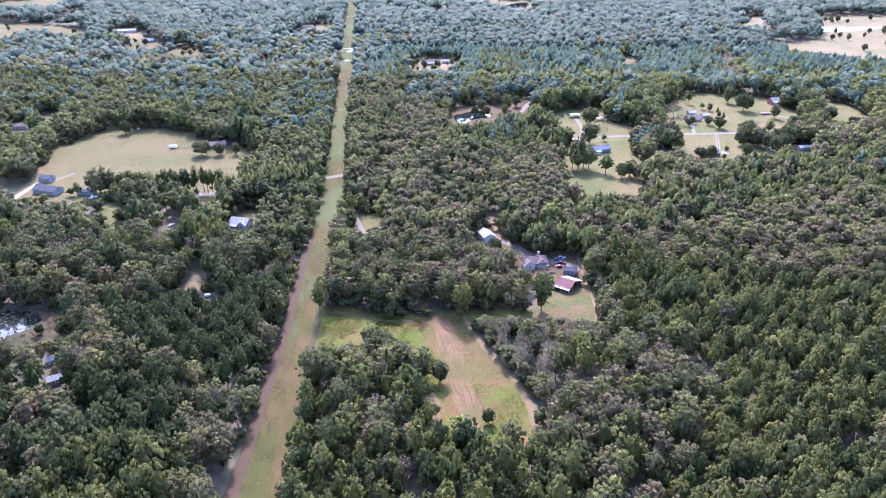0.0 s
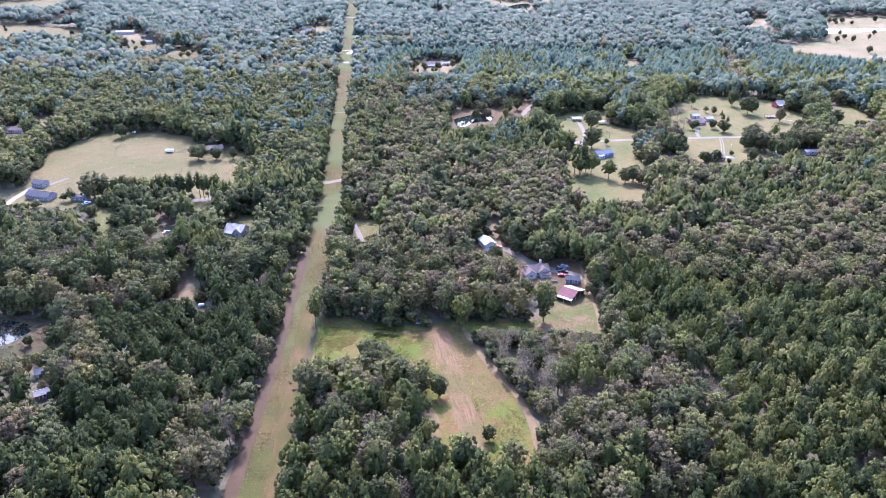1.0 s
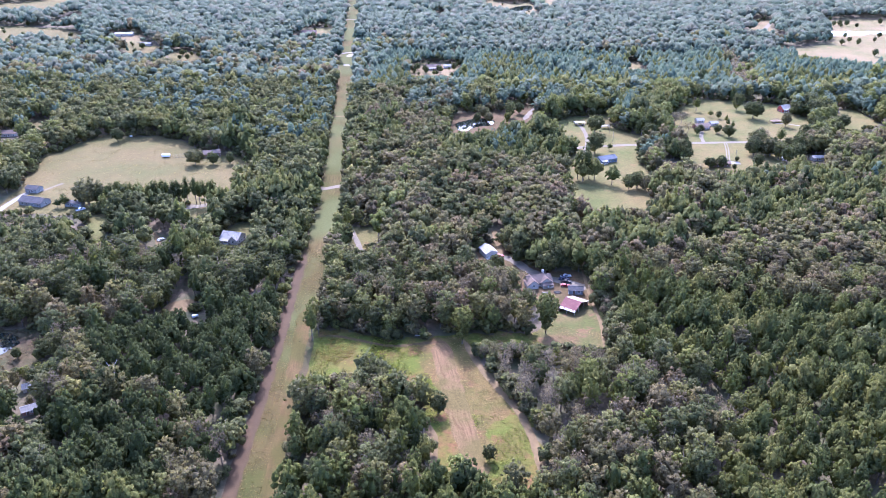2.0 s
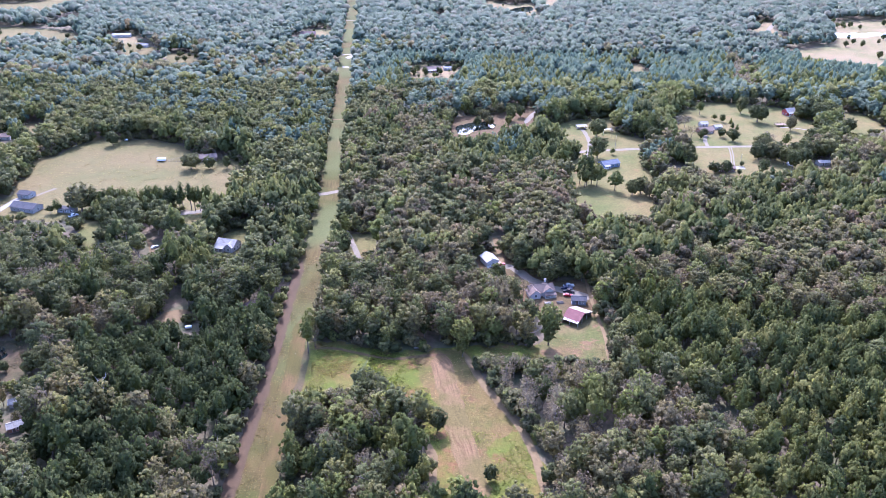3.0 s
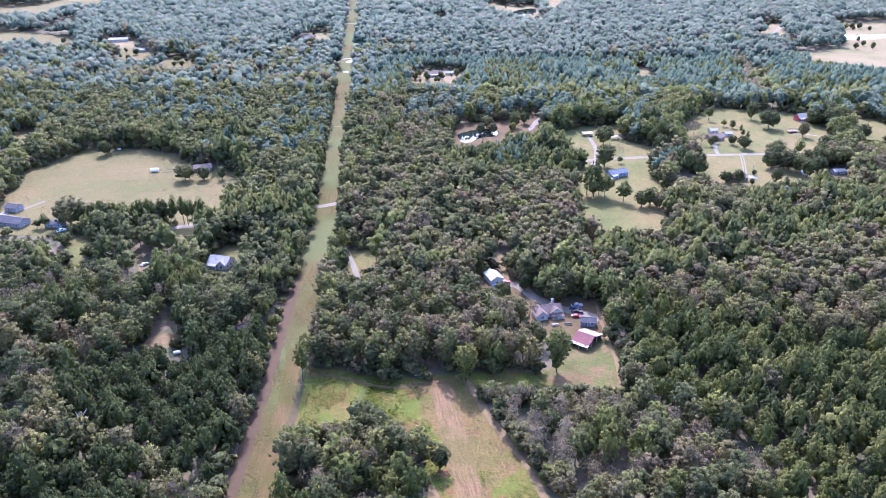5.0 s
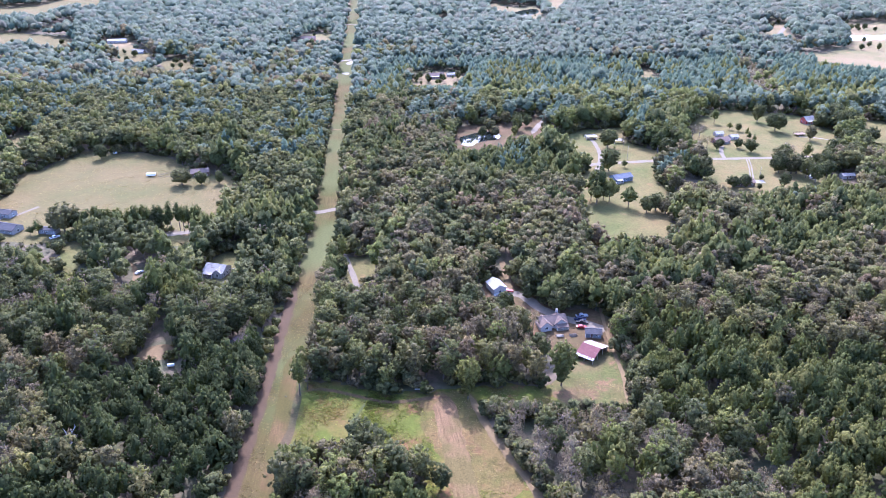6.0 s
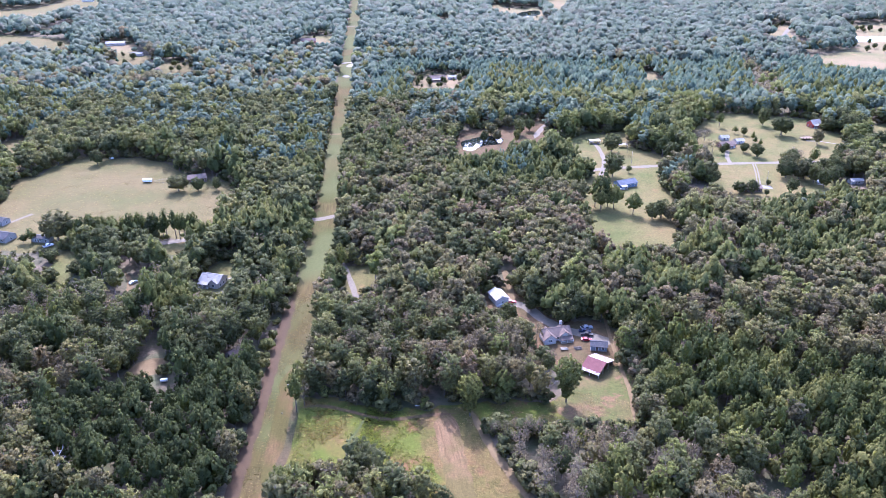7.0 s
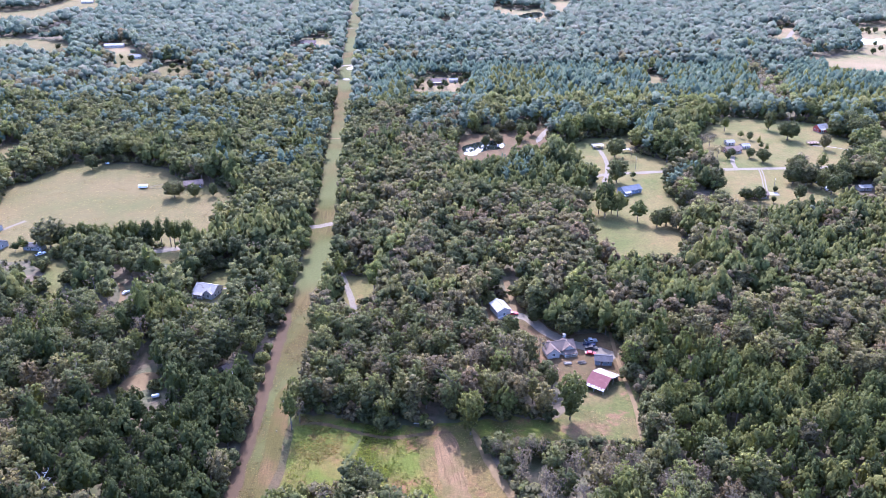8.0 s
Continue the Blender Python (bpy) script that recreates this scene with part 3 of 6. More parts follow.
def structure(name, bm, material, label):
    return tagged(part(name, bm, material, None, label), category=name.replace("_", " "), kind="structure")


bm = bmesh.new()
steps = [-6000, -2500, -1000, -400, 0, 400, 1000, 1700, 2600, 6000]
grid = [[bm.verts.new((x, y + 400, 0)) for x in steps] for y in steps]
for j in range(len(steps) - 1):
    for i in range(len(steps) - 1):
        bm.faces.new((grid[j][i], grid[j][i + 1], grid[j + 1][i + 1], grid[j + 1][i]))
structure("ground", bm, M["litter"], "brown leaf-littered forest floor reaching the horizon")

OUTLINES = []
for k, (name, outline, material, height, label) in enumerate(SHEETS):
    height += 0.001 * k
    size = max(abs(outline[0][0] - outline[len(outline) // 2][0]), abs(outline[0][1] - outline[len(outline) // 2][1]))
    p = ragged(rounded(outline, True, 3), min(9.0, max(1.6, 0.06 * size)), 6.0 if size < 90 else 16.0)
    OUTLINES.append(p)
    bm = bmesh.new()
    f = bm.faces.new([bm.verts.new((x, y, height)) for x, y in p])
    bmesh.ops.triangulate(bm, faces=[f])
    bmesh.ops.recalc_face_normals(bm, faces=bm.faces)
    structure(name, bm, M[material], label)


def ribbon(left, right, height, rows=5, inner=None):
    """A strip between two lines, with u across and v along, in metres."""
    bm = bmesh.new()
    uv = bm.loops.layers.uv.new("UVMap")
    run = np.concatenate([[0], np.cumsum(np.hypot(*np.diff((left + right) / 2, axis=0).T))])
    at, where = [], {}
    for i in range(len(left)):
        row = []
        for k in range(rows):
            s = k / (rows - 1)
            a, b = (left[i], right[i]) if inner is None or k in (0, rows - 1) else (inner[0][i], inner[1][i])
            q = a * (1 - s) + b * s
            v = bm.verts.new((q[0], q[1], height))
            where[v] = (s * float(np.hypot(*(right[i] - left[i]))), float(run[i]))
            row.append(v)
        at.append(row)
    for i in range(len(left) - 1):
        for k in range(rows - 1):
            f = bm.faces.new((at[i][k], at[i][k + 1], at[i + 1][k + 1], at[i + 1][k]))
            for loop in f.loops:
                loop[uv].uv = where[loop.vert]
    return bm


def dense(line, step):
    p = rounded(line, False, 2)
    run = np.concatenate([[0], np.cumsum(np.hypot(*np.diff(p, axis=0).T))])
    s = np.linspace(0, run[-1], max(6, int(run[-1] / step)))
    return np.stack([np.interp(s, run, p[:, 0]), np.interp(s, run, p[:, 1])], 1)


left_edge, right_edge = rounded(EDGE_L, False, 2), rounded(EDGE_R, False, 2)
structure("corridor", ribbon(ragged(left_edge, 1.5, 6.0), ragged(right_edge, 1.5, 6.0), 0.03, 9, (left_edge, right_edge)), M["corridor"],
          "long mown grass corridor with straw lines and red soil edges")
LINES = []
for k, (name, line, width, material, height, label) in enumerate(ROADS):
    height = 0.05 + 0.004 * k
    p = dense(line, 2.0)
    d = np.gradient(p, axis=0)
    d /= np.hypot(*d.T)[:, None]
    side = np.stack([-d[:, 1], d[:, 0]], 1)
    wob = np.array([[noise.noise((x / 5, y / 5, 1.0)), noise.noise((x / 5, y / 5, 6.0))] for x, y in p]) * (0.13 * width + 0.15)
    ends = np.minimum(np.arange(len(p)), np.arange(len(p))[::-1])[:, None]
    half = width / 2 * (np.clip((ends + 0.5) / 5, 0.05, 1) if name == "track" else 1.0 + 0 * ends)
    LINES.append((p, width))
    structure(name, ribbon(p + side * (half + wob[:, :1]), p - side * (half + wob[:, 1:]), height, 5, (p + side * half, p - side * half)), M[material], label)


# ---- trees: shapes ----
def ball(fine):
    bm = bmesh.new()
    bmesh.ops.create_icosphere(bm, subdivisions=fine, radius=1.0)
    v = np.array([p.co[:] for p in bm.verts])
    f = np.array([[q.index for q in p.verts] for p in bm.faces])
    bm.free()
    return v, f


BALL_V, BALL_F = ball(1)
DOME_V, DOME_F = ball(2)
BUD_V = np.array([(1, 0, 0), (-1, 0, 0), (0, 1, 0), (0, -1, 0), (0, 0, 1), (0, 0, -1)], float)
BUD_F = np.array([(0, 2, 4), (2, 1, 4), (1, 3, 4), (3, 0, 4), (2, 0, 5), (1, 2, 5), (3, 1, 5), (0, 3, 5)])


def sphere_points(rng, n, low=-0.45):
    z = rng.uniform(low, 1, n)
    a = rng.uniform(0, math.tau, n)
    r = np.sqrt(1 - z * z)
    return np.stack([r * np.cos(a), r * np.sin(a), z], 1)


def unit(v):
    return v / np.maximum(1e-6, np.linalg.norm(v, axis=1))[:, None]


def sprays(rng, at, normal, size, soft=0.6, slim=1.0):
    """Small leaf sprays: kinked kites of two triangles, roughly facing along the normals; soft blends their shading with the crown's roundness."""
    n = len(at)
    out = unit(np.asarray(normal, float))
    normal = unit(out + rng.normal(0, 0.45, (n, 3)))
    u = unit(np.cross(normal, rng.normal(0, 1, (n, 3))))
    w = np.cross(normal, u)
    s = (size * rng.uniform(0.65, 1.35, n))[:, None]
    k = rng.uniform(0.5, 0.95, (n, 1)) * slim
    corner = np.stack([at + u * s, at + w * s * k + normal * s * 0.25, at - u * s * rng.uniform(0.6, 1.0, (n, 1)), at - w * s * k - normal * s * 0.12], 1).reshape(-1, 3)
    q = np.arange(n)[:, None] * 4
    return corner, np.concatenate([q + [0, 1, 2], q + [0, 2, 3]]), np.repeat(unit(out * soft + normal * (1 - soft)), 4, 0)


def joined(pieces):
    """Pieces of (places, triangles, normals) as one."""
    vs, fs, ns, base = [], [], [], 0
    for v, f, n in pieces:
        vs.append(v)
        fs.append(f + base)
        ns.append(n)
        base += len(v)
    return np.vstack(vs), np.vstack(fs), np.vstack(ns)


def lump(rng, c, r, squash=0.85):
    v = BALL_V * rng.uniform(0.78, 1.12, (len(BALL_V), 1)) * r
    return v * [1, 1, squash] + c, BALL_F, BALL_V


def dome(rng, c, wide, tall, rough, fine=True):
    """One bumpy rounded mass of leaves."""
    b, f = (DOME_V, DOME_F) if fine else (BALL_V, BALL_F)
    p = rng.uniform(0, 50, 3)
    k = np.array([1 + rough * (noise.noise(Vector(q * 1.7 + p)) + 0.6 * noise.noise(Vector(q * 4.1 + p))) for q in b])[:, None]
    k = k * rng.uniform(1 - 0.3 * rough, 1 + 0.3 * rough, (len(b), 1))
    v = b * k * [wide, wide, tall]
    return v + c, f, unit(b * [1, 1, wide / tall] + 0.9 * rng.normal(0, 0.5, b.shape))


def clump(rng, c, size, out, coarse=False, keep=0.6):
    """One leafy clump at c, uneven; out is the way from the crown's middle, size a radius or three."""
    v, f = (BUD_V, BUD_F) if coarse else (BALL_V, BALL_F)
    b = v @ np.array(Euler(rng.uniform(0, 6, 3)).to_matrix()) if coarse else v
    return b * rng.uniform(0.68, 1.25, (len(v), 1)) * size + c, f, unit(keep * b + 0.5 * np.asarray(out) + [0, 0, 0.12] + rng.normal(0, 0.2, v.shape))


def broad_crown(rng, h, r, lobes, buds, n, size, fine=True, low=0.24, full=0.52, soft=0.5, slim=1.0, keep=0.6, stretch=(1, 1, 0.85)):
    """An uneven crown: a rounded inner mass under many leafy clumps of different size, from low (as a share of the height) to the top,
    with small outer bunches and loose sprays on and between them."""
    half = (h - h * low) / 2
    middle = np.array([0, 0, h - half])
    pieces = [dome(rng, middle - [0, 0, 0.1 * half], r * full, half * (full + 0.1), 0.45, fine)]
    lean = rng.uniform(-0.12, 0.12, 2) * r
    shells = []
    for k in range(lobes + buds):
        big = k < lobes
        count, i = (lobes, k) if big else (buds, k - lobes)
        z = 0.98 - 1.5 * (i + rng.uniform(0.1, 0.9)) / count
        a = k * 2.4 + rng.uniform(-0.6, 0.6)
        ring = math.sqrt(max(0.0, 1 - z * z)) * (1.0 if z > -0.2 else 0.92)
        out = np.array([ring * math.cos(a), ring * math.sin(a), z])
        lr = r * rng.uniform(0.85, 1.5) / math.sqrt(lobes + 0.4 * buds) * (1.1 if big else 0.8)
        c = middle + out * (rng.uniform(0.62, 0.86) if big else rng.uniform(0.78, 1.04)) * [r, r, half] + [lean[0] * z, lean[1] * z, 0]
        pieces.append(clump(rng, c, lr * np.array(stretch), out, not big, keep))
        shells.append((c, lr, out))
    for c, lr, out in shells:
        per = n // len(shells)
        if per:
            d = sphere_points(rng, per, -0.5)
            pieces.append(sprays(rng, c + d * lr * rng.uniform(0.85, 1.3, (per, 1)), 0.8 * d + 0.5 * out, size, soft, slim))
    return joined(pieces)


def thin_sprays(rng, h, r, lobes, n, size, low=0.24):
    """Loose leaf sprays in a few airy bunches, with no mass inside."""
    half = (h - h * low) / 2
    middle = np.array([0, 0, h - half])
    pieces = []
    for k in range(lobes):
        z = 0.9 - 1.6 * (k + 0.5) / lobes
        a = k * 2.4 + rng.uniform(-0.5, 0.5)
        ring = math.sqrt(max(0.0, 1 - z * z)) * 0.7
        c = middle + np.array([ring * math.cos(a), ring * math.sin(a), z * 0.75]) * [r, r, half]
        d = sphere_points(rng, max(3, n // lobes), -0.6)
        at = c + d * r * 0.42 * rng.uniform(0.5, 1.15, (len(d), 1))
        pieces.append(sprays(rng, at, 0.8 * d + 0.5 * unit(at - middle), size, 0.5))
    return joined(pieces)


def pine_crown(rng, h, r, lobes, buds, n, size, fine=False, low=0.16, tip=0.42):
    """A pine's crown: boughs in tufts that narrow towards an uneven, blunt top."""
    v, f, q = broad_crown(rng, h, r * 1.1, lobes, buds, n, size, fine, low, 0.6, 0.75, 0.55, 0.4, (0.95, 0.95, 0.95))
    s = np.clip((v[:, 2:] - h * low) / (h * (1 - low)), 0, 1)
    k = 1.12 - (1.12 - tip) * s ** 1.4
    return v * np.hstack([k, k, np.ones_like(k)]), f, unit(q + np.array([0, 0, 0.15]))


def limbs(rng, h, r, thick, n, base=0.35, sides=6):
    """Trunk and limbs."""
    bm = bmesh.new()
    lean = (rng.uniform(-0.3, 0.3), rng.uniform(-0.3, 0.3), h * 0.8)
    tube(bm, (0, 0, -0.2), (lean[0] * 0.4, lean[1] * 0.4, h * base), thick, thick * 0.75, sides)
    tube(bm, (lean[0] * 0.4, lean[1] * 0.4, h * base), lean, thick * 0.72, thick * 0.25, sides)
    for k in range(n):
        a = k * 2.4 + rng.uniform(-0.4, 0.4)
        s = base + (0.78 - base) * k / max(1, n)
        root = (lean[0] * s, lean[1] * s, h * s)
        d = r * rng.uniform(0.55, 0.85)
        tip = (d * math.cos(a), d * math.sin(a), h * min(0.97, s + rng.uniform(0.12, 0.3)))
        tube(bm, root, tip, thick * 0.42, thick * 0.1, 4)
    bmesh.ops.triangulate(bm, faces=bm.faces)
    bm.verts.index_update()
    bm.normal_update()
    v = np.array([p.co[:] for p in bm.verts])
    n = np.array([p.normal[:] for p in bm.verts])
    f = np.array([[q.index for q in p.verts] for p in bm.faces])
    bm.free()
    return v, f, n


def shapes(kind, level, seed):
    """Crown and trunk of one tree of a kind, at one of three degrees of fineness."""
    rng = np.random.default_rng(seed)
    if kind == "gold":
        h, r = 15.0 * rng.uniform(0.95, 1.05), 5.2 * rng.uniform(0.92, 1.08)
        crown = joined([broad_crown(rng, h, r, 26, 70, 384, 0.36, True, 0.3, 0.66, 0.62), broad_crown(rng, h * 0.72, r * 0.6, 10, 20, 90, 0.36, False, 0.0, 0.7, 0.62)])   # above a narrow leafy foot
    elif kind == "broad":
        h, r = 15.5 * rng.uniform(0.85, 1.15), 4.5 * rng.uniform(0.82, 1.15)
        crown = [lambda: broad_crown(rng, h, r, 14, 34, 192, 0.36, False, 0.1, 0.66, 0.62), lambda: broad_crown(rng, h, r, 5, 12, 17, 0.45, False, 0.22, 0.66, 0.6),
                 lambda: broad_crown(rng, h, r, 4, 0, 0, 0.9, False, 0.3, 0.7), lambda: broad_crown(rng, h, r, 1, 0, 0, 0.9, False, 0.4, 0.85)][level]()
    elif kind == "open":
        h, r = 11.0 * rng.uniform(0.9, 1.1), 4.6 * rng.uniform(0.9, 1.1)
        crown = broad_crown(rng, h, r, 22, 60, 328, 0.36, True, 0.06, 0.68, 0.62)
    elif kind == "tall":
        h, r = 17.0 * rng.uniform(0.92, 1.08), 3.2 * rng.uniform(0.9, 1.1)
        crown = pine_crown(rng, h, r * 0.95, 16, 48, 256, 0.42, True, 0.24, 0.42)
    elif kind == "pine":
        h, r = 13.5 * rng.uniform(0.85, 1.15), 3.6 * rng.uniform(0.85, 1.2)
        crown = [lambda: pine_crown(rng, h, r, 8, 26, 102, 0.42), lambda: pine_crown(rng, h, r, 3, 8, 0, 0.6),
                 lambda: pine_crown(rng, h, r, 2, 0, 0, 1.0, low=0.3), lambda: pine_crown(rng, h, r * 1.1, 1, 0, 0, 1.2, low=0.4)][level]()
    else:
        h, r = 12.5 * rng.uniform(0.85, 1.15), 3.3 * rng.uniform(0.85, 1.15)
        crown = [lambda: thin_sprays(rng, h, r, 14, 336, 0.34), lambda: thin_sprays(rng, h, r, 6, 54, 0.6), lambda: thin_sprays(rng, h, r, 4, 16, 1.1), lambda: thin_sprays(rng, h, r, 3, 12, 1.2)][level]()
    thick = {"broad": 0.3, "open": 0.32, "tall": 0.24, "gold": 0.3, "pine": 0.2, "bare": 0.2}[kind]
    n = {"broad": (5, 0, 0, 0), "open": (6, 0, 0, 0), "tall": (0, 0, 0, 0), "gold": (5, 0, 0, 0), "pine": (0, 0, 0, 0), "bare": (9, 4, 0, 0)}[kind][level]
    if level > 1:
        return crown, (np.zeros((0, 3)), np.zeros((0, 3), int), np.zeros((0, 3)))
    return crown, limbs(rng, h, r, thick, n, {"broad": 0.4, "open": 0.25, "tall": 0.6, "gold": 0.4, "pine": 0.5, "bare": 0.3}[kind], (6, 4)[level])


def mesh_of(name, v, f, normals, slots, index=None, tint=None):
    me = bpy.data.meshes.new(name)
    me.vertices.add(len(v))
    me.vertices.foreach_set("co", np.ascontiguousarray(v, np.float32).ravel())
    me.loops.add(3 * len(f))
    me.loops.foreach_set("vertex_index", np.ascontiguousarray(f, np.int32).ravel())
    me.polygons.add(len(f))
    me.polygons.foreach_set("loop_start", np.arange(0, 3 * len(f), 3, dtype=np.int32))
    for m in slots:
        me.materials.append(m)
    if index is not None:
        me.polygons.foreach_set("material_index", np.ascontiguousarray(index, np.int32))
    if tint is not None:
        me.attributes.new("tint", "FLOAT", "POINT").data.foreach_set("value", np.ascontiguousarray(tint, np.float32))
    me.attributes.new("custom_normal", "FLOAT_VECTOR", "POINT").data.foreach_set("vector", np.ascontiguousarray(normals, np.float32).ravel())
    me.update(calc_edges=True)
    return me


# ---- trees: where they stand ----
def inside(x, y, outline):
    hit = np.zeros(len(x), bool)
    q = np.asarray(outline, float)
    r = np.roll(q, -1, 0)
    for (x0, y0), (x1, y1) in zip(q, r):
        if y0 != y1:
            hit ^= ((y0 > y) != (y1 > y)) & (x < (x1 - x0) * (y - y0) / (y1 - y0) + x0)
    return hit


def near_line(x, y, p, reach):
    hit = np.zeros(len(x), bool)
    for a, b in zip(p[:-1], p[1:]):
        d = b - a
        s = np.clip(((x - a[0]) * d[0] + (y - a[1]) * d[1]) / max(1e-6, d @ d), 0, 1)
        hit |= np.hypot(x - a[0] - s * d[0], y - a[1] - s * d[1]) < reach
    return hit


def waves(x, y, grain, seed):
    """Smooth noise over the plan, between 0 and 1."""
    rng = np.random.default_rng(seed)
    out = np.zeros(len(x))
    for k in range(7):
        a, p, g = rng.uniform(0, math.tau), rng.uniform(0, math.tau), grain * rng.uniform(0.6, 1.7)
        out += np.sin((x * math.cos(a) + y * math.sin(a)) * math.tau / g + p)
    return 0.5 + 0.5 * np.tanh(out / 2.6)


PINE_ZONES = [  # outline, share of pines
    ([(-300, 100), (-82, 100), (-86, 235), (-110, 245), (-150, 240), (-200, 250), (-340, 240)], 0.72),
    ([(-86, 235), (-88, 330), (-125, 322), (-150, 312), (-165, 290), (-140, 262)], 0.97),
    ([(-60, 100), (40, 100), (40, 200), (6, 209), (-10, 206), (-60, 205)], 0.9),
    ([(-62, 205), (-12, 206), (-20, 262), (-66, 262)], 0.45),
    ([(40, 100), (500, 100), (300, 300), (190, 325), (110, 345), (68, 350), (68, 290), (110, 262), (75, 200)], 0.93),
    ([(-15, 530), (60, 530), (78, 575), (50, 625), (0, 615), (-30, 570)], 0.95),
    ([(150, 420), (420, 440), (480, 600), (260, 545), (175, 520)], 0.7),
    ([(-240, 448), (-160, 456), (-100, 480), (-97, 440), (-150, 440), (-200, 438)], 0.85),
    ([(-190, 330), (-95, 335), (-98, 430), (-150, 435), (-205, 440), (-330, 430), (-260, 330)], 0.35),
    ([(120, 760), (800, 780), (800, 900), (400, 960), (60, 930), (-120, 930), (-100, 760)], 0.93),
    ([(300, 980), (318, 965), (316, 905), (304, 850), (289, 800), (287, 750), (268, 755), (270, 830), (285, 870), (292, 920)], 0.0),
    ([(60, 600), (130, 600), (150, 545), (160, 620), (165, 700), (130, 690)], 0.6),
]
BARE_ZONES = [([(300, 980), (318, 965), (316, 905), (304, 850), (289, 800), (287, 750), (268, 755), (270, 830), (285, 870), (292, 920)], 0.85), ([(-172, 340), (-146, 345), (-146, 405), (-170, 405)], 0.6), ([(2, 300), (60, 296), (60, 262), (36, 240), (28, 232), (8, 281)], 0.82), ([(-330, 240), (-150, 270), (-130, 325), (-190, 420), (-330, 420)], 0.3),
              ([(-62, 205), (-12, 206), (-20, 262), (-66, 262)], 0.5), ([(30, 210), (80, 215), (110, 262), (60, 290), (30, 250)], 0.3),
              ([(6, 316), (30, 318), (38, 345), (24, 356), (10, 366), (-6, 340)], 0.5)]
CLEAR = [(-137.5, 257.5, 5), (-140, 337, 6), (-176, 402, 5), (-222, 424, 8), (28, 318, 6), (35, 325, 6), (34, 357, 11), (50, 337, 11), (53, 350, 7), (11, 392, 9), (-134, 404, 12), (-104, 338, 4.5), (-127, 318, 3), (-174, 259, 3), (-166, 246, 3), (-195, 553, 10),
         (-376, 596, 10), (-476, 871, 10), (-483, 1060, 14), (-423, 990, 12), (-229, 1087, 12), (52, 364, 8), (-258, 444, 12), (-300, 455, 14),
         (334, 710, 9), (348, 733, 10), (238, 570, 9), (256, 565, 8), (252, 590, 6)]


def free(x, y, gap):
    """Where a tree may stand: outside clearings, roads, the corridor and buildings."""
    bad = inside(x, y, np.vstack([left_edge + [-0.8, 0], (right_edge + [0.8, 0])[::-1]]))
    for p in OUTLINES:
        lo, hi = p.min(0) - 5, p.max(0) + 5
        m = (x > lo[0]) & (x < hi[0]) & (y > lo[1]) & (y < hi[1])
        bad[m] |= inside(x[m], y[m], p)
    for p, w in LINES:
        lo, hi = p.min(0) - 12, p.max(0) + 12
        m = (x > lo[0]) & (x < hi[0]) & (y > lo[1]) & (y < hi[1])
        bad[m] |= near_line(x[m], y[m], p, w / 2 + gap)
    for cx, cy, r in CLEAR:
        bad |= np.hypot(x - cx, y - cy) < r
    return ~bad


def scatter(step, y0, y1, seed):
    """Jittered staggered grid over the part of the land that the camera overlooks."""
    rng = np.random.default_rng(seed)
    ys = np.arange(y0, y1, step * 0.87)
    pts = []
    for j, y in enumerate(ys):
        xs = np.arange(-178 - 0.585 * (y - 182), 168 + 0.487 * (y - 190), step) + (j % 2) * step / 2
        pts.append(np.stack([xs, np.full(len(xs), y)], 1))
    p = np.vstack(pts)
    return p + rng.uniform(-0.42, 0.42, p.shape) * step


def kind_at(x, y):
    share = 0.16 + 0.25 * (waves(x, y, 190, 5) > 0.66)
    for outline, s in PINE_ZONES:
        share[inside(x, y, outline)] = s
    pine = waves(x, y, 34, 11) * 0.72 + waves(x, y, 9, 12) * 0.28 < share * 0.9 + 0.05
    grey = 0.05 + 0.10 * (waves(x, y, 120, 21) > 0.7)
    for outline, s in BARE_ZONES:
        grey[inside(x, y, outline)] = s
    return pine, grey


BANDS = [(162, 375, 0, 6.0, 7.1), (375, 750, 1, 5.5, 7.3), (750, 1120, 2, 5.3, 8.0), (1120, 1620, 3, 6.4, 9.0), (-30, 162, 2, 5.6, 7.6)]
found = {}
for band, (y0, y1, level, pine_step, broad_step) in enumerate(BANDS):
    for kind, step in (("pine", pine_step), ("broad", broad_step)):
        p = scatter(step, y0, y1, 100 + band * 10 + len(kind))
        p = p[free(p[:, 0], p[:, 1], 1.6 if kind == "broad" else 1.2)]
        pine, grey = kind_at(p[:, 0], p[:, 1])
        p, grey = p[pine == (kind == "pine")], grey[pine == (kind == "pine")]
        if kind == "broad":
            g = np.random.default_rng(7 + band).uniform(0, 1, len(p)) < grey
            found.setdefault(("bare", level), []).append(p[g])
            p = p[~g]
        found.setdefault((kind, level), []).append(p)

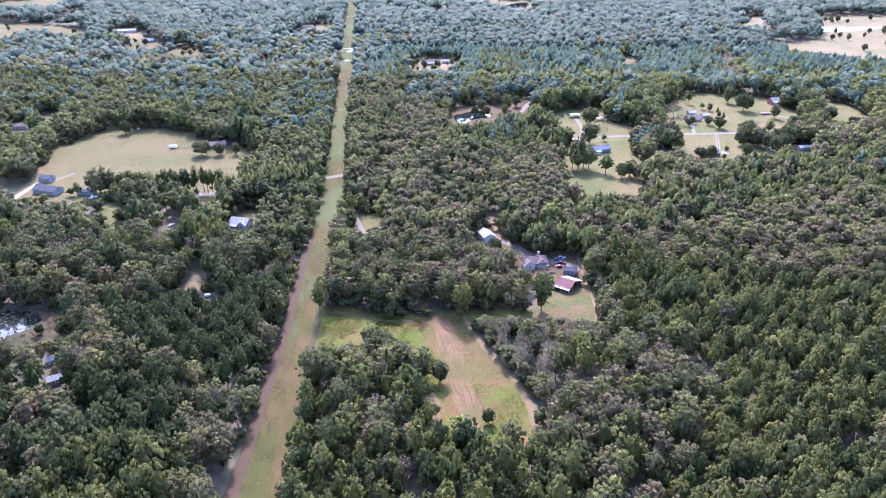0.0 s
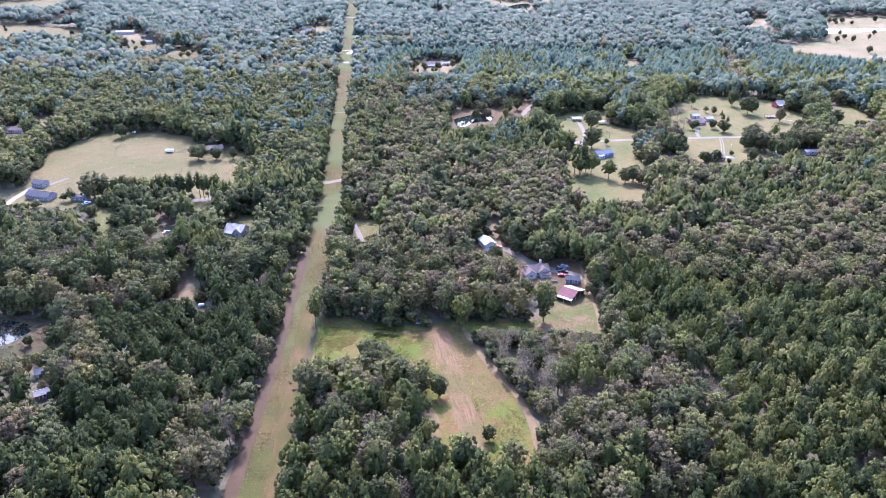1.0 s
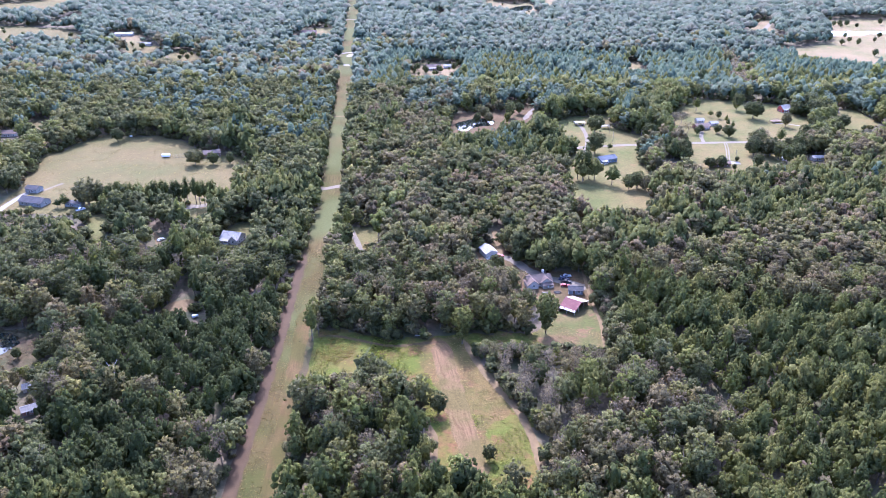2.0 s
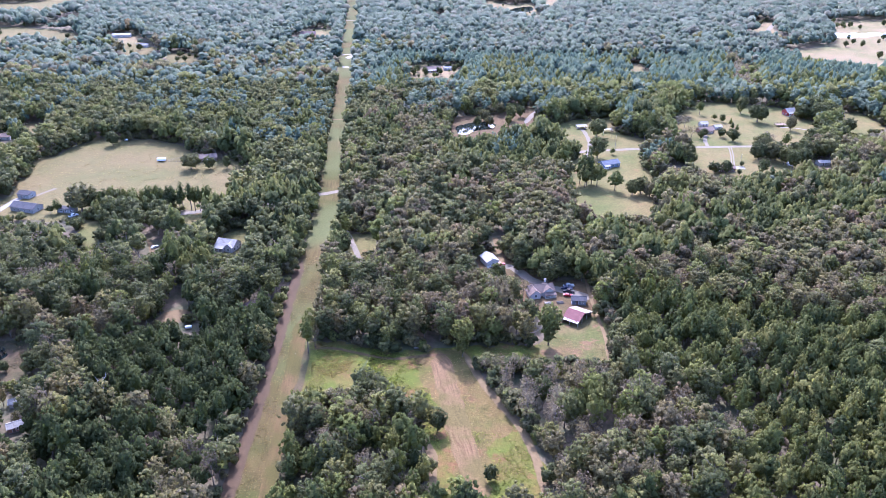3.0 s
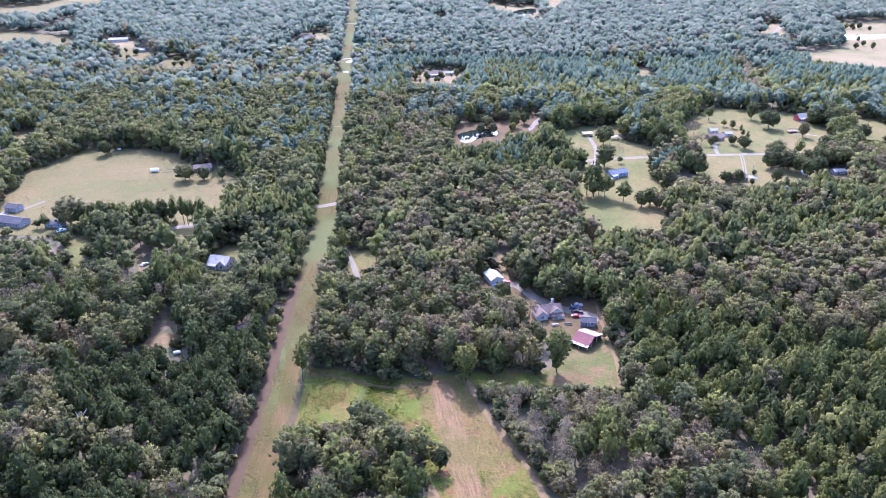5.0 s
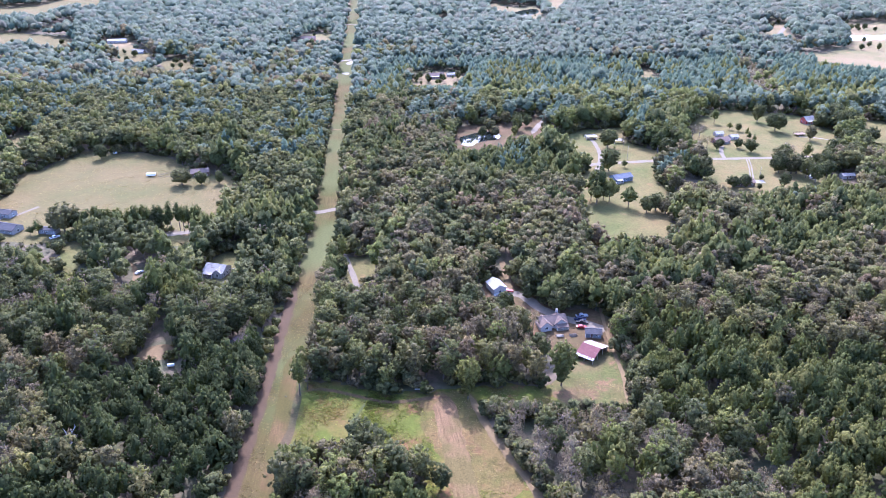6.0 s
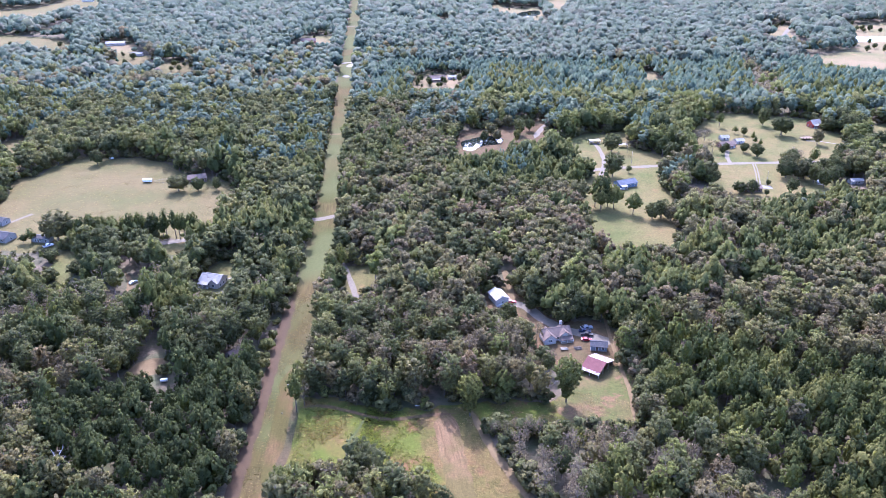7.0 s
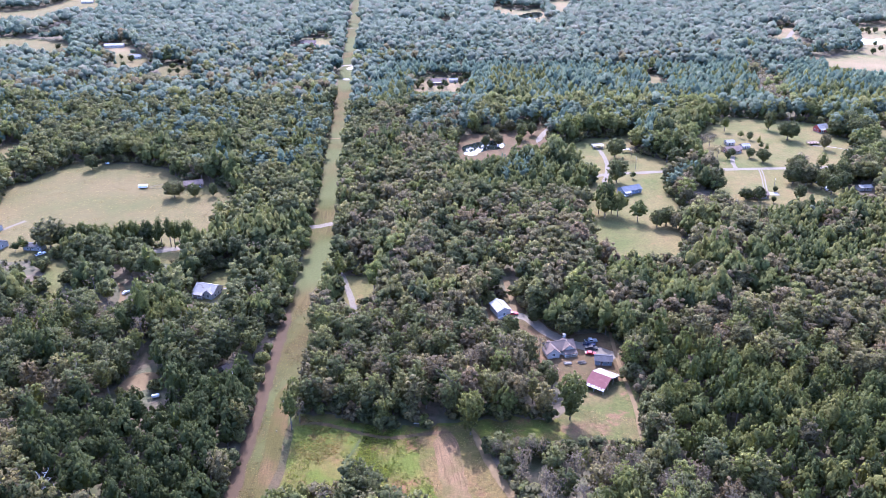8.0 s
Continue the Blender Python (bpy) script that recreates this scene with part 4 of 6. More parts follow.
# Places the camera is to see, with trees towards it kept low: x, y, half width.
SIGHT_SPOTS = [(8, 305, 8), (22, 306, 8), (36, 307, 8), (52, 304, 9), (35, 354, 8), (50, 330, 8), (52, 350, 6), (50, 361, 5), (11, 387, 8), (22, 384, 5), (-134, 401, 8), (-168, 442, 6), (-140, 328, 7), (-62, 404, 8), 
              (-127, 317, 2), (-212, 284, 14), (-188, 276, 8), (-174, 258, 1), (-166, 244, 1), (-226, 424, 9), (-214, 405, 7), (-176, 400, 4), (-195, 548, 6), (99, 548, 9), (78, 506, 8), (92, 470, 14), (112, 484, 8),
              (180, 545, 9), (235, 574, 6), (234, 562, 4), (257, 563, 5), (-10, 632, 7), (12, 642, 8), (40, 668, 12), (-376, 592, 6), (-300, 455, 8), (-285, 446, 9), (-265, 440, 9), (-248, 440, 8),
              (-231, 1075, 10), (150, 560, 6), (325, 650, 10), (345, 665, 10), (-43, 838, 22), (-412, 945, 26), (-345, 905, 22), (-232, 1068, 18), (415, 1130, 30), (187, 885, 9),
              (-478, 1045, 24), (440, 960, 40), (520, 940, 50), (620, 950, 60), (-630, 1190, 22), (80, 1300, 30), (-60, 1300, 10)]


def headroom(x, y):
    """Greatest tree height at each place, cut to clear the camera's sight lines."""
    top = np.full(len(x), 60.0)
    for cx, cy, half in SIGHT_SPOTS:
        d = np.hypot(cx, cy - 30)
        ux, uy = cx / d, (cy - 30) / d
        gap = (cx - x) * ux + (cy - y) * uy
        off = np.abs((x - cx) * uy - (y - cy) * ux)
        m = (gap > 0) & (gap < 80) & (off < half + 2.5)
        top[m] = np.minimum(top[m], gap[m] * 150 / d)
    return top


NAME = {"broad": "broadleaf_tree", "open": "shade_tree", "tall": "tall_pine", "gold": "golden_tree", "pine": "pine_tree", "bare": "thin_tree"}
LABEL = {"broad": "tall broadleaf tree with olive-green early autumn crown", "pine": "young dark green pine with layered boughs",
         "bare": "thin grey-brown tree with sparse autumn leaves"}
SINGLES = {}
for kind in ("broad", "pine", "bare", "open", "tall", "gold"):
    SINGLES[kind] = []
    for k in range(6):
        crown, trunk = shapes(kind, 0, 40 + k * 7 + len(kind))
        SINGLES[kind].append((mesh_of("crown", *crown, [leaf_one[{"tall": "pine"}.get(kind, kind)]]), mesh_of("trunk", *trunk, [M["bark"]]), crown, trunk))


def plant(kind, k, x, y, turn, scale, label="", group="", wide=1.0):
    """One tree that stands by itself as a thing: trunk and crown."""
    crown, trunk = SINGLES[kind][k % 6][:2]
    ob = new(NAME[kind])
    ob.matrix_world = pose(x, y, 0, 0, 0, turn) @ Matrix.Diagonal((scale * wide, scale * wide, scale, 1))
    tagged(ob, label or LABEL[kind], "tree", group)
    for name, me in (("trunk", trunk), ("crown", crown)):
        new(name, me).parent = ob
    return ob


def woods(name, kind, level, p, sizes, label):
    """Many trees joined into one mesh."""
    rng = np.random.default_rng(len(p))
    sets = [s[2:] for s in SINGLES[kind]] if level == 0 else [shapes(kind, level, 60 + 5 * k + level) for k in range(8)]
    which = rng.integers(0, len(sets), len(p))
    vs, fs, ns, ms, ts, base = [], [], [], [], [], 0
    tree_tint = (rng.uniform(0, 0.75, len(p)) + 0.6 * waves(p[:, 0], p[:, 1], 70, 31)) % 1.0
    if kind == "pine":   # pines west of the corridor tinted darker in place of cloud shade
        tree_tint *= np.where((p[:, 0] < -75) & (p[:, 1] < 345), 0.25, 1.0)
    elif kind == "broad":   # oaks beyond them darkened too, the same shade put into their tint
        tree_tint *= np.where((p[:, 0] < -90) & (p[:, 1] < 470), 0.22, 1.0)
        tree_tint = np.where((p[:, 0] < -90) & (p[:, 1] >= 470) & (p[:, 1] < 760), 0.05 + 0.5 * tree_tint, tree_tint)   # green oaks round the meadow
        tree_tint = np.where((p[:, 0] > 0) & (p[:, 0] < 110) & (p[:, 1] < 296), 0.38 + 0.62 * tree_tint, tree_tint)   # tan and rusty by the field
        tree_tint = np.where((p[:, 0] > 30) & (p[:, 1] >= 296), 0.34 + 0.62 * tree_tint, tree_tint)   # tint lightened east of the farm for sunlight outside the cloud shade
        tree_tint = np.where((p[:, 0] > -20) & (p[:, 1] > 600) & (p[:, 1] < 860), 0.37 + 0.15 * tree_tint, tree_tint)   # sage green behind the lawns, lightened in place of haze
    blue = rng.uniform(0, 1, len(p)) < (p[:, 1] + 300 * (waves(p[:, 0], p[:, 1], 130, 41) - 0.5) - 600) / 380   # more hazed trees northwards: distance haze put into the leaf colour
    for k, (crown, trunk) in enumerate(sets):
        m = which == k
        n = int(m.sum())
        if not n:
            continue
        v, f, q = joined([crown, trunk])
        q = unit(q + [0, 0, (0.0, 0.25, 0.6, 0.8)[level]])   # normals bent upward to brighten far crowns, in place of haze
        a = rng.uniform(0, math.tau, n)
        s = sizes[m]
        wide = s * rng.uniform(0.88, 1.15, n)
        c, d = np.cos(a)[:, None] * wide[:, None], np.sin(a)[:, None] * wide[:, None]
        out = np.stack([c * v[:, 0] - d * v[:, 1] + p[m, 0:1], d * v[:, 0] + c * v[:, 1] + p[m, 1:2], s[:, None] * v[:, 2]], 2)
        vs.append(out.reshape(-1, 3))
        ca, sa = np.cos(a)[:, None], np.sin(a)[:, None]
        ns.append(np.stack([ca * q[:, 0] - sa * q[:, 1], sa * q[:, 0] + ca * q[:, 1], np.tile(q[:, 2], (n, 1))], 2).reshape(-1, 3))
        fs.append((f[None] + (np.arange(n) * len(v))[:, None, None]).reshape(-1, 3) + base)
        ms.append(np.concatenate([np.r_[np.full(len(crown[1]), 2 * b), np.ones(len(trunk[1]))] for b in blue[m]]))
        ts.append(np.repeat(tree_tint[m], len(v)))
        base += n * len(v)
    me = mesh_of(name, np.vstack(vs), np.vstack(fs), np.vstack(ns), [leaf_all[kind], M["bark"], leaf_hazed[kind]], np.concatenate(ms), np.concatenate(ts))
    return tagged(new(name, me), label, "woods", kind="stuff")


WOODS = {"broad": "broadleaf_woods", "pine": "pine_woods", "bare": "thin_woods"}
FAR_WORD = ["dense mixed-age", "closed", "distant", "outlying"]
for (kind, level), parts in found.items():
    p = np.vstack(parts)
    rng = np.random.default_rng(level + len(kind))
    sizes = rng.uniform(0.8, 1.18, len(p)) * (0.9 + 0.22 * waves(p[:, 0], p[:, 1], 60, 3))
    if kind == "pine":
        sizes *= rng.uniform(0.84, 1.16, len(p))
        sizes *= np.where(waves(p[:, 0], p[:, 1], 150, 9) > 0.8, 1.3, 1.02) if level < 2 else 0.8
    tall = {"broad": 15.5, "pine": 13.5, "bare": 12.5}[kind]
    limit = headroom(p[:, 0], p[:, 1]) / tall
    p, sizes, limit = p[limit > 0.22], sizes[limit > 0.22], limit[limit > 0.22]
    sizes = np.minimum(sizes, limit)
    if level == 0:
        order = np.argsort(p[:, 1])
        p, sizes = p[order], sizes[order]
        n = min(300, len(p) // 2)
        for k in range(n):
            plant(kind, int(rng.integers(0, 6)), p[k, 0], p[k, 1], rng.uniform(0, 360), sizes[k], group="trees at the near edge of the woods")
        p, sizes = p[n:], sizes[n:]
    woods(WOODS[kind], kind, level, p, sizes, f"{FAR_WORD[level]} woods of " + {"broad": "olive and green broadleaf trees", "pine": "dark green pines", "bare": "thin grey autumn trees"}[kind])


# ---- scrub along the edges of the woods ----
def scrub():
    """Low bushes that close the foot of the woods along clearings and the corridor."""
    rng = np.random.default_rng(19)
    spots = []
    for line in [*[np.vstack([o, o[:1]]) for o in OUTLINES[:18]], left_edge, right_edge]:
        d = np.diff(line, axis=0)
        run = np.concatenate([[0], np.cumsum(np.hypot(*d.T))])
        s = np.arange(0, run[-1], 1.25)
        q = np.stack([np.interp(s, run, line[:, 0]), np.interp(s, run, line[:, 1])], 1)
        spots.append(q + rng.normal(0, 2.2, q.shape))
    p = np.vstack(spots)
    p = p[(p[:, 1] > 165) & (p[:, 1] < 800)]
    p = p[free(p[:, 0], p[:, 1], 0.6)]
    sizes = np.minimum(rng.uniform(0.5, 1.9, len(p)), headroom(p[:, 0], p[:, 1]) / 4.0)
    p, sizes = p[sizes > 0.25], sizes[sizes > 0.25]
    vs, fs, ns, ts, base = [], [], [], [], 0
    for k in range(6):
        m = np.arange(len(p)) % 6 == k
        v, f, q = broad_crown(rng, 4.0, 2.1, 3, 8, 11, 0.4, False, 0.0, 0.6)
        a = rng.uniform(0, math.tau, m.sum())
        c, d = (np.cos(a) * sizes[m])[:, None], (np.sin(a) * sizes[m])[:, None]
        vs.append(np.stack([c * v[:, 0] - d * v[:, 1] + p[m, 0:1], d * v[:, 0] + c * v[:, 1] + p[m, 1:2], sizes[m][:, None] * v[:, 2]], 2).reshape(-1, 3))
        fs.append((f[None] + (np.arange(m.sum()) * len(v))[:, None, None]).reshape(-1, 3) + base)
        ca, sa = np.cos(a)[:, None], np.sin(a)[:, None]
        ns.append(np.stack([ca * q[:, 0] - sa * q[:, 1], sa * q[:, 0] + ca * q[:, 1], np.tile(q[:, 2], (int(m.sum()), 1))], 2).reshape(-1, 3))
        ts.append(np.repeat(rng.uniform(0, 0.9, m.sum()), len(v)))
        base += int(m.sum()) * len(v)
    me = mesh_of("edge_scrub", np.vstack(vs), np.vstack(fs), np.vstack(ns), [leaf_all["broad"]], None, np.concatenate(ts))
    return tagged(new("edge_scrub", me), "low green and brown scrub along the woods' edge", "scrub", kind="stuff")


scrub()


# ---- buildings ----
def roof_slab(bm, x0, x1, y_eave, z_eave, y_ridge, z_ridge, thick=0.14, ribs=0.0):
    """One slope of a roof, with thickness and, for sheet metal, raised ribs."""
    d = Vector((0, y_ridge - y_eave, z_ridge - z_eave)).normalized()
    n = Vector((0, -d.z, d.y)) if d.y > 0 else Vector((0, d.z, -d.y))
    if n.z < 0:
        n = -n

    def slab(xa, xb, lift, deep):
        vs = []
        for k in (lift, lift + deep):
            for x, y, z in ((xa, y_eave, z_eave), (xb, y_eave, z_eave), (xb, y_ridge, z_ridge), (xa, y_ridge, z_ridge)):
                vs.append(bm.verts.new(Vector((x, y, z)) + n * k))
        for f in ((3, 2, 1, 0), (4, 5, 6, 7), (0, 1, 5, 4), (1, 2, 6, 5), (2, 3, 7, 6), (3, 0, 4, 7)):
            bm.faces.new([vs[i] for i in f])

    slab(x0, x1, 0, thick)
    if ribs:
        x = x0 + ribs
        while x < x1 - 0.1:
            slab(x - 0.03, x + 0.03, thick, 0.05)
            x += ribs
    bmesh.ops.recalc_face_normals(bm, faces=bm.faces)
    return bm


def opening(parent, kind, x, z, w, h, y, out):
    """A window or door in a wall along x; out is -1 or 1, the side it faces."""
    a, b = sorted((y, y + out * 0.05))
    ob = part(kind, boxed(x - w / 2 - 0.1, x + w / 2 + 0.1, a, b, z - 0.1, z + h + 0.1), M["frame"], parent)
    a, b = sorted((y + out * 0.05, y + out * 0.075))
    if kind == "window":
        for s in (-1, 1):
            part("pane", boxed(x + s * w / 4 - w / 4 + 0.04, x + s * w / 4 + w / 4 - 0.04, a, b, z, z + h), M["pane"], ob)
    else:
        part("door_leaf", boxed(x - w / 2, x + w / 2, a, b, z, z + h), M["door"], ob)
    return ob


def end_opening(parent, kind, y, z, w, h, x, out):
    a, b = sorted((x, x + out * 0.05))
    ob = part(kind, boxed(a, b, y - w / 2 - 0.1, y + w / 2 + 0.1, z - 0.1, z + h + 0.1), M["frame"], parent)
    a, b = sorted((x + out * 0.05, x + out * 0.075))
    part("pane" if kind == "window" else "door_leaf", boxed(a, b, y - w / 2, y + w / 2, z, z + h), M["pane" if kind == "window" else "door"], ob)
    return ob


def gabled(parent, w, d, h, rise, wall, roof, over=0.45, ribs=0.0, cx=0.0, cy=0.0, across=False):
    """Walls with two gables and a roof of two slopes. The ridge runs along x, or along y where across is true."""
    turn = Matrix.Rotation(math.pi / 2, 3, "Z") if across else Matrix.Identity(3)
    shift = Vector((cx, cy, 0))

    def put(bm):
        for v in bm.verts:
            v.co = turn @ v.co + shift
        return bm

    body = prism(bmesh.new(), [(-d / 2, 0), (d / 2, 0), (d / 2, h), (0, h + rise), (-d / 2, h)], -w / 2, w / 2)
    for v in body.verts:
        v.co = Vector((v.co.y, v.co.x, v.co.z))
    bmesh.ops.recalc_face_normals(body, faces=body.faces)
    part("wall", put(body), M[wall], parent)
    slope = rise / (d / 2)
    for s in (-1, 1):
        bm = roof_slab(bmesh.new(), -w / 2 - over, w / 2 + over, s * (d / 2 + over), h - slope * over + 0.03, 0, h + rise + 0.03, 0.14, ribs)
        part("roof", put(bm), M[roof], parent)
    bm = put(boxed(-w / 2 - over, w / 2 + over, -0.14, 0.14, h + rise + 0.12, h + rise + 0.22))
    part("ridge_cap", bm, M[roof], parent)


def house(name, x, y, turn, w, d, h, rise, wall, roof, label, front=2, back=0, ends=1, ribs=0.0, porch=None, chimney=None, door=True, category="house", wings=()):
    ob = thing(name, x, y, turn, label, category)
    gabled(ob, w, d, h, rise, wall, roof, ribs=ribs)
    part("foundation", boxed(-w / 2 - 0.06, w / 2 + 0.06, -d / 2 - 0.06, d / 2 + 0.06, -0.1, 0.35), M["concrete"], ob)
    for k in range(front):
        opening(ob, "window", -w / 2 + w * (k + 0.5) / front + (0.9 if door and k == 0 else 0), 1.0, 1.1, 1.25, -d / 2, -1)
    if door:
        opening(ob, "door", -w * 0.12, 0.1, 1.0, 2.05, -d / 2, -1)
    for s in (-1, 1):
        for k in range(ends):
            end_opening(ob, "window", (k - (ends - 1) / 2) * d / max(1, ends), 1.0, 1.0, 1.2, s * w / 2, s)
    if porch:
        px0, px1, deep, proof = porch
        eave = h - 0.5
        part("porch_roof", roof_slab(bmesh.new(), px0, px1, -d / 2 - deep, eave - 0.35, -d / 2, h - 0.05, 0.12, ribs), M[proof], ob)
        part("porch_floor", boxed(px0 + 0.1, px1 - 0.1, -d / 2 - deep + 0.1, -d / 2 - 0.07, -0.05, 0.3), M["timber"], ob)
        n = max(2, int((px1 - px0) / 2.2) + 1)
        for k in range(n):
            q = px0 + 0.2 + (px1 - px0 - 0.4) * k / (n - 1)
            part("post", boxed(q - 0.08, q + 0.08, -d / 2 - deep + 0.2, -d / 2 - deep + 0.36, 0.3, eave - 0.3), M["frame"], ob)
        part("railing", boxed(px0 + 0.2, px1 - 0.2, -d / 2 - deep + 0.24, -d / 2 - deep + 0.3, 1.05, 1.15), M["frame"], ob)
    if chimney:
        qx, qy, qm = chimney
        part("chimney", boxed(qx - 0.5, qx + 0.5, qy - 0.45, qy + 0.45, 0, h + rise + 1.3, bevel=0.04), M[qm], ob)
        part("chimney_cap", boxed(qx - 0.6, qx + 0.6, qy - 0.55, qy + 0.55, h + rise + 1.3, h + rise + 1.42), M["concrete"], ob)
    for wx, wy, ww, wd, wh, wr in wings:
        gabled(ob, wd, ww, wh, wr, wall, roof, ribs=ribs, cx=wx, cy=wy, across=True)
        opening(ob, "window", wx, 1.0, 1.3, 1.3, wy - wd / 2, -1)
    return ob


house("farmhouse", 35.3, 359.8, 16, 12.5, 7.0, 2.6, 2.3, "white_wall", "grey_shingle", "white farmhouse with grey shingle gables and a porch", front=3, ends=1,
      porch=(0.6, 6.4, 3.0, "grey_shingle"), chimney=(3.4, 2.6, "white_wall"), wings=((-4.2, -2.0, 5.4, 6.8, 2.6, 2.2), (3.2, -0.9, 5.6, 6.4, 2.6, 2.1)))
house("garage", 10.6, 391.6, -66, 9.0, 6.6, 3.4, 1.5, "white_wall", "clean_roof", "white metal garage with a bright ridged roof", front=0, ends=1, door=False, category="garage")
house("shed", 53.4, 351.0, -4, 6.8, 4.6, 2.5, 1.1, "teal_wall", "dark_shingle", "small grey-teal shed with a charcoal roof", front=2, ends=0, category="shed")
house("house", -134.6, 403.6, -14, 11.0, 8.6, 3.2, 2.4, "white_wall", "clean_roof", "white house with pale metal roof in the woods", front=3, ends=3,
      porch=(-5.2, 0.5, 2.4, "clean_roof"), wings=((2.8, -2.2, 4.2, 5.6, 3.2, 1.7),))
house("cabin", -104.0, 338.0, 60, 6.0, 4.5, 2.4, 1.1, "grey_wall", "grey_shingle", "grey roofed cabin half hidden by trees", front=2, ends=1, category="cabin")
house("house", 99.6, 554.5, 26, 14.0, 7.5, 3.1, 1.7, "blue_wall", "slate_shingle", "blue house with slate roof and white porch", front=4, ends=1,
      porch=(-7.0, -2.0, 2.4, "clean_roof"))
house("house", 197.0, 664.5, 12, 6.5, 5.0, 2.5, 1.2, "white_wall", "clean_roof", "small white house with a pale roof", front=2, ends=1)
house("house", 193.5, 646.0, 18, 13.0, 7.5, 2.8, 1.6, "brick", "grey_shingle", "low brick house with weathered pale roof and porch", front=4, ends=1, porch=(-4.0, 4.0, 2.0, "grey_shingle"))
house("carport", 206.5, 656.0, 15, 6.5, 4.8, 2.4, 1.1, "white_wall", "clean_roof", "white garage beside the brick house", front=1, ends=0, category="garage")
house("barn_house", 284.0, 705.0, 20, 9.0, 7.0, 3.6, 2.6, "red_wall", "clean_roof", "red barn-shaped house with pale roof", front=3, ends=2, porch=(-4.5, 4.5, 2.6, "clean_roof"))
house("house", 180.5, 549.5, 4, 15.0, 7.0, 2.7, 1.5, "brown_wall", "brown_shingle", "long low brown house under trees", front=4, ends=1)
house("house", 236.0, 583.0, 14, 13.0, 8.0, 2.9, 1.8, "grey_wall", "grey_shingle", "grey shingled house between big trees", front=3, ends=1)
house("shed", 253.0, 591.0, 10, 7.0, 4.5, 2.6, 1.0, "white_wall", "clean_roof", "small white metal shed", front=1, ends=0, category="shed")
house("shed", 257.5, 566.0, 8, 8.5, 5.0, 2.6, 1.0, "white_wall", "clean_roof", "long pale roofed shed under trees", front=1, ends=0, category="shed")
house("house", 347.0, 733.0, 14, 14.0, 8.0, 2.9, 1.8, "brown_wall", "grey_shingle", "grey roofed house at the wood's edge", front=3, ends=1)
house("shed", 331.0, 709.0, 24, 6.0, 4.5, 2.5, 1.1, "brown_wall", "brown_shingle", "dark timber shed on the lawn", front=1, ends=0, category="shed")
house("house", -195.5, 553.0, 20, 12.0, 7.0, 2.9, 1.8, "brown_wall", "brown_shingle", "dark brown house at the meadow's edge", front=3, ends=1)
house("garage", -289.0, 474.0, -12, 8.5, 6.5, 2.9, 1.4, "grey_wall", "dark_shingle", "grey garage beside the white drive", front=1, ends=1, category="garage")
house("house", -277.0, 452.5, -14, 17.0, 8.5, 2.9, 2.0, "grey_wall", "dark_shingle", "long grey house with a weathered grey roof", front=4, ends=1)
house("mobile_home", -250.0, 450.5, -6, 11.0, 4.5, 2.8, 0.6, "grey_wall", "dark_shingle", "small grey mobile home under a big tree", front=3, ends=0, category="house")
house("house", -376.0, 596.0, 10, 12.0, 7.5, 2.9, 1.7, "white_wall", "grey_shingle", "pale house half hidden in woods", front=3, ends=1)
house("house", -46.0, 868.0, 10, 17.0, 9.0, 3.2, 2.2, "brick", "grey_shingle", "large distant house with a grey roof", front=5, ends=1, porch=(-8.0, 8.0, 2.6, "clean_roof"))
house("shed", -30.0, 876.0, 14, 9.0, 5.0, 2.6, 1.2, "white_wall", "clean_roof", "distant white shed in a clearing", front=1, ends=0, category="shed")
house("house", -231.0, 1086.0, 8, 20.0, 9.0, 3.6, 2.6, "brick", "brown_shingle", "distant brown house beside the corridor", front=4, ends=1)
house("barn", -476.0, 871.0, 10, 12.0, 7.0, 3.2, 1.8, "brown_wall", "grey_shingle", "distant grey roofed barn", front=2, ends=1, category="barn")
house("barn", -483.0, 1061.0, 12, 24.0, 9.0, 3.4, 1.8, "white_wall", "clean_roof", "long distant white roofed barn", front=4, ends=1, category="barn")
house("barn", -424.0, 990.0, 6, 13.0, 6.5, 3.0, 1.6, "white_wall", "clean_roof", "distant pale roofed barn in a field", front=3, ends=1, category="barn")
house("shed", -173.6, 259.5, 25, 4.5, 3.2, 2.3, 1.0, "white_wall", "clean_roof", "white roofed shed near the pond", front=1, ends=0, category="shed")
house("shed", -166.0, 245.5, 35, 5.0, 3.6, 2.4, 1.0, "brick", "clean_roof", "pale roofed brick outbuilding among trees", front=1, ends=0, category="shed")
house("house", 340.0, 1316.0, 8, 16.0, 8.0, 3.0, 1.8, "white_wall", "clean_roof", "far white house in the woods", front=3, ends=1)
house("house", -735.0, 1500.0, 12, 20.0, 9.0, 3.2, 2.0, "white_wall", "clean_roof", "far white roofed house on a pasture", front=3, ends=1)
house("house", 520.0, 1288.0, -5, 16.0, 8.0, 3.0, 1.8, "white_wall", "clean_roof", "far white house at a pasture's edge", front=3, ends=1)


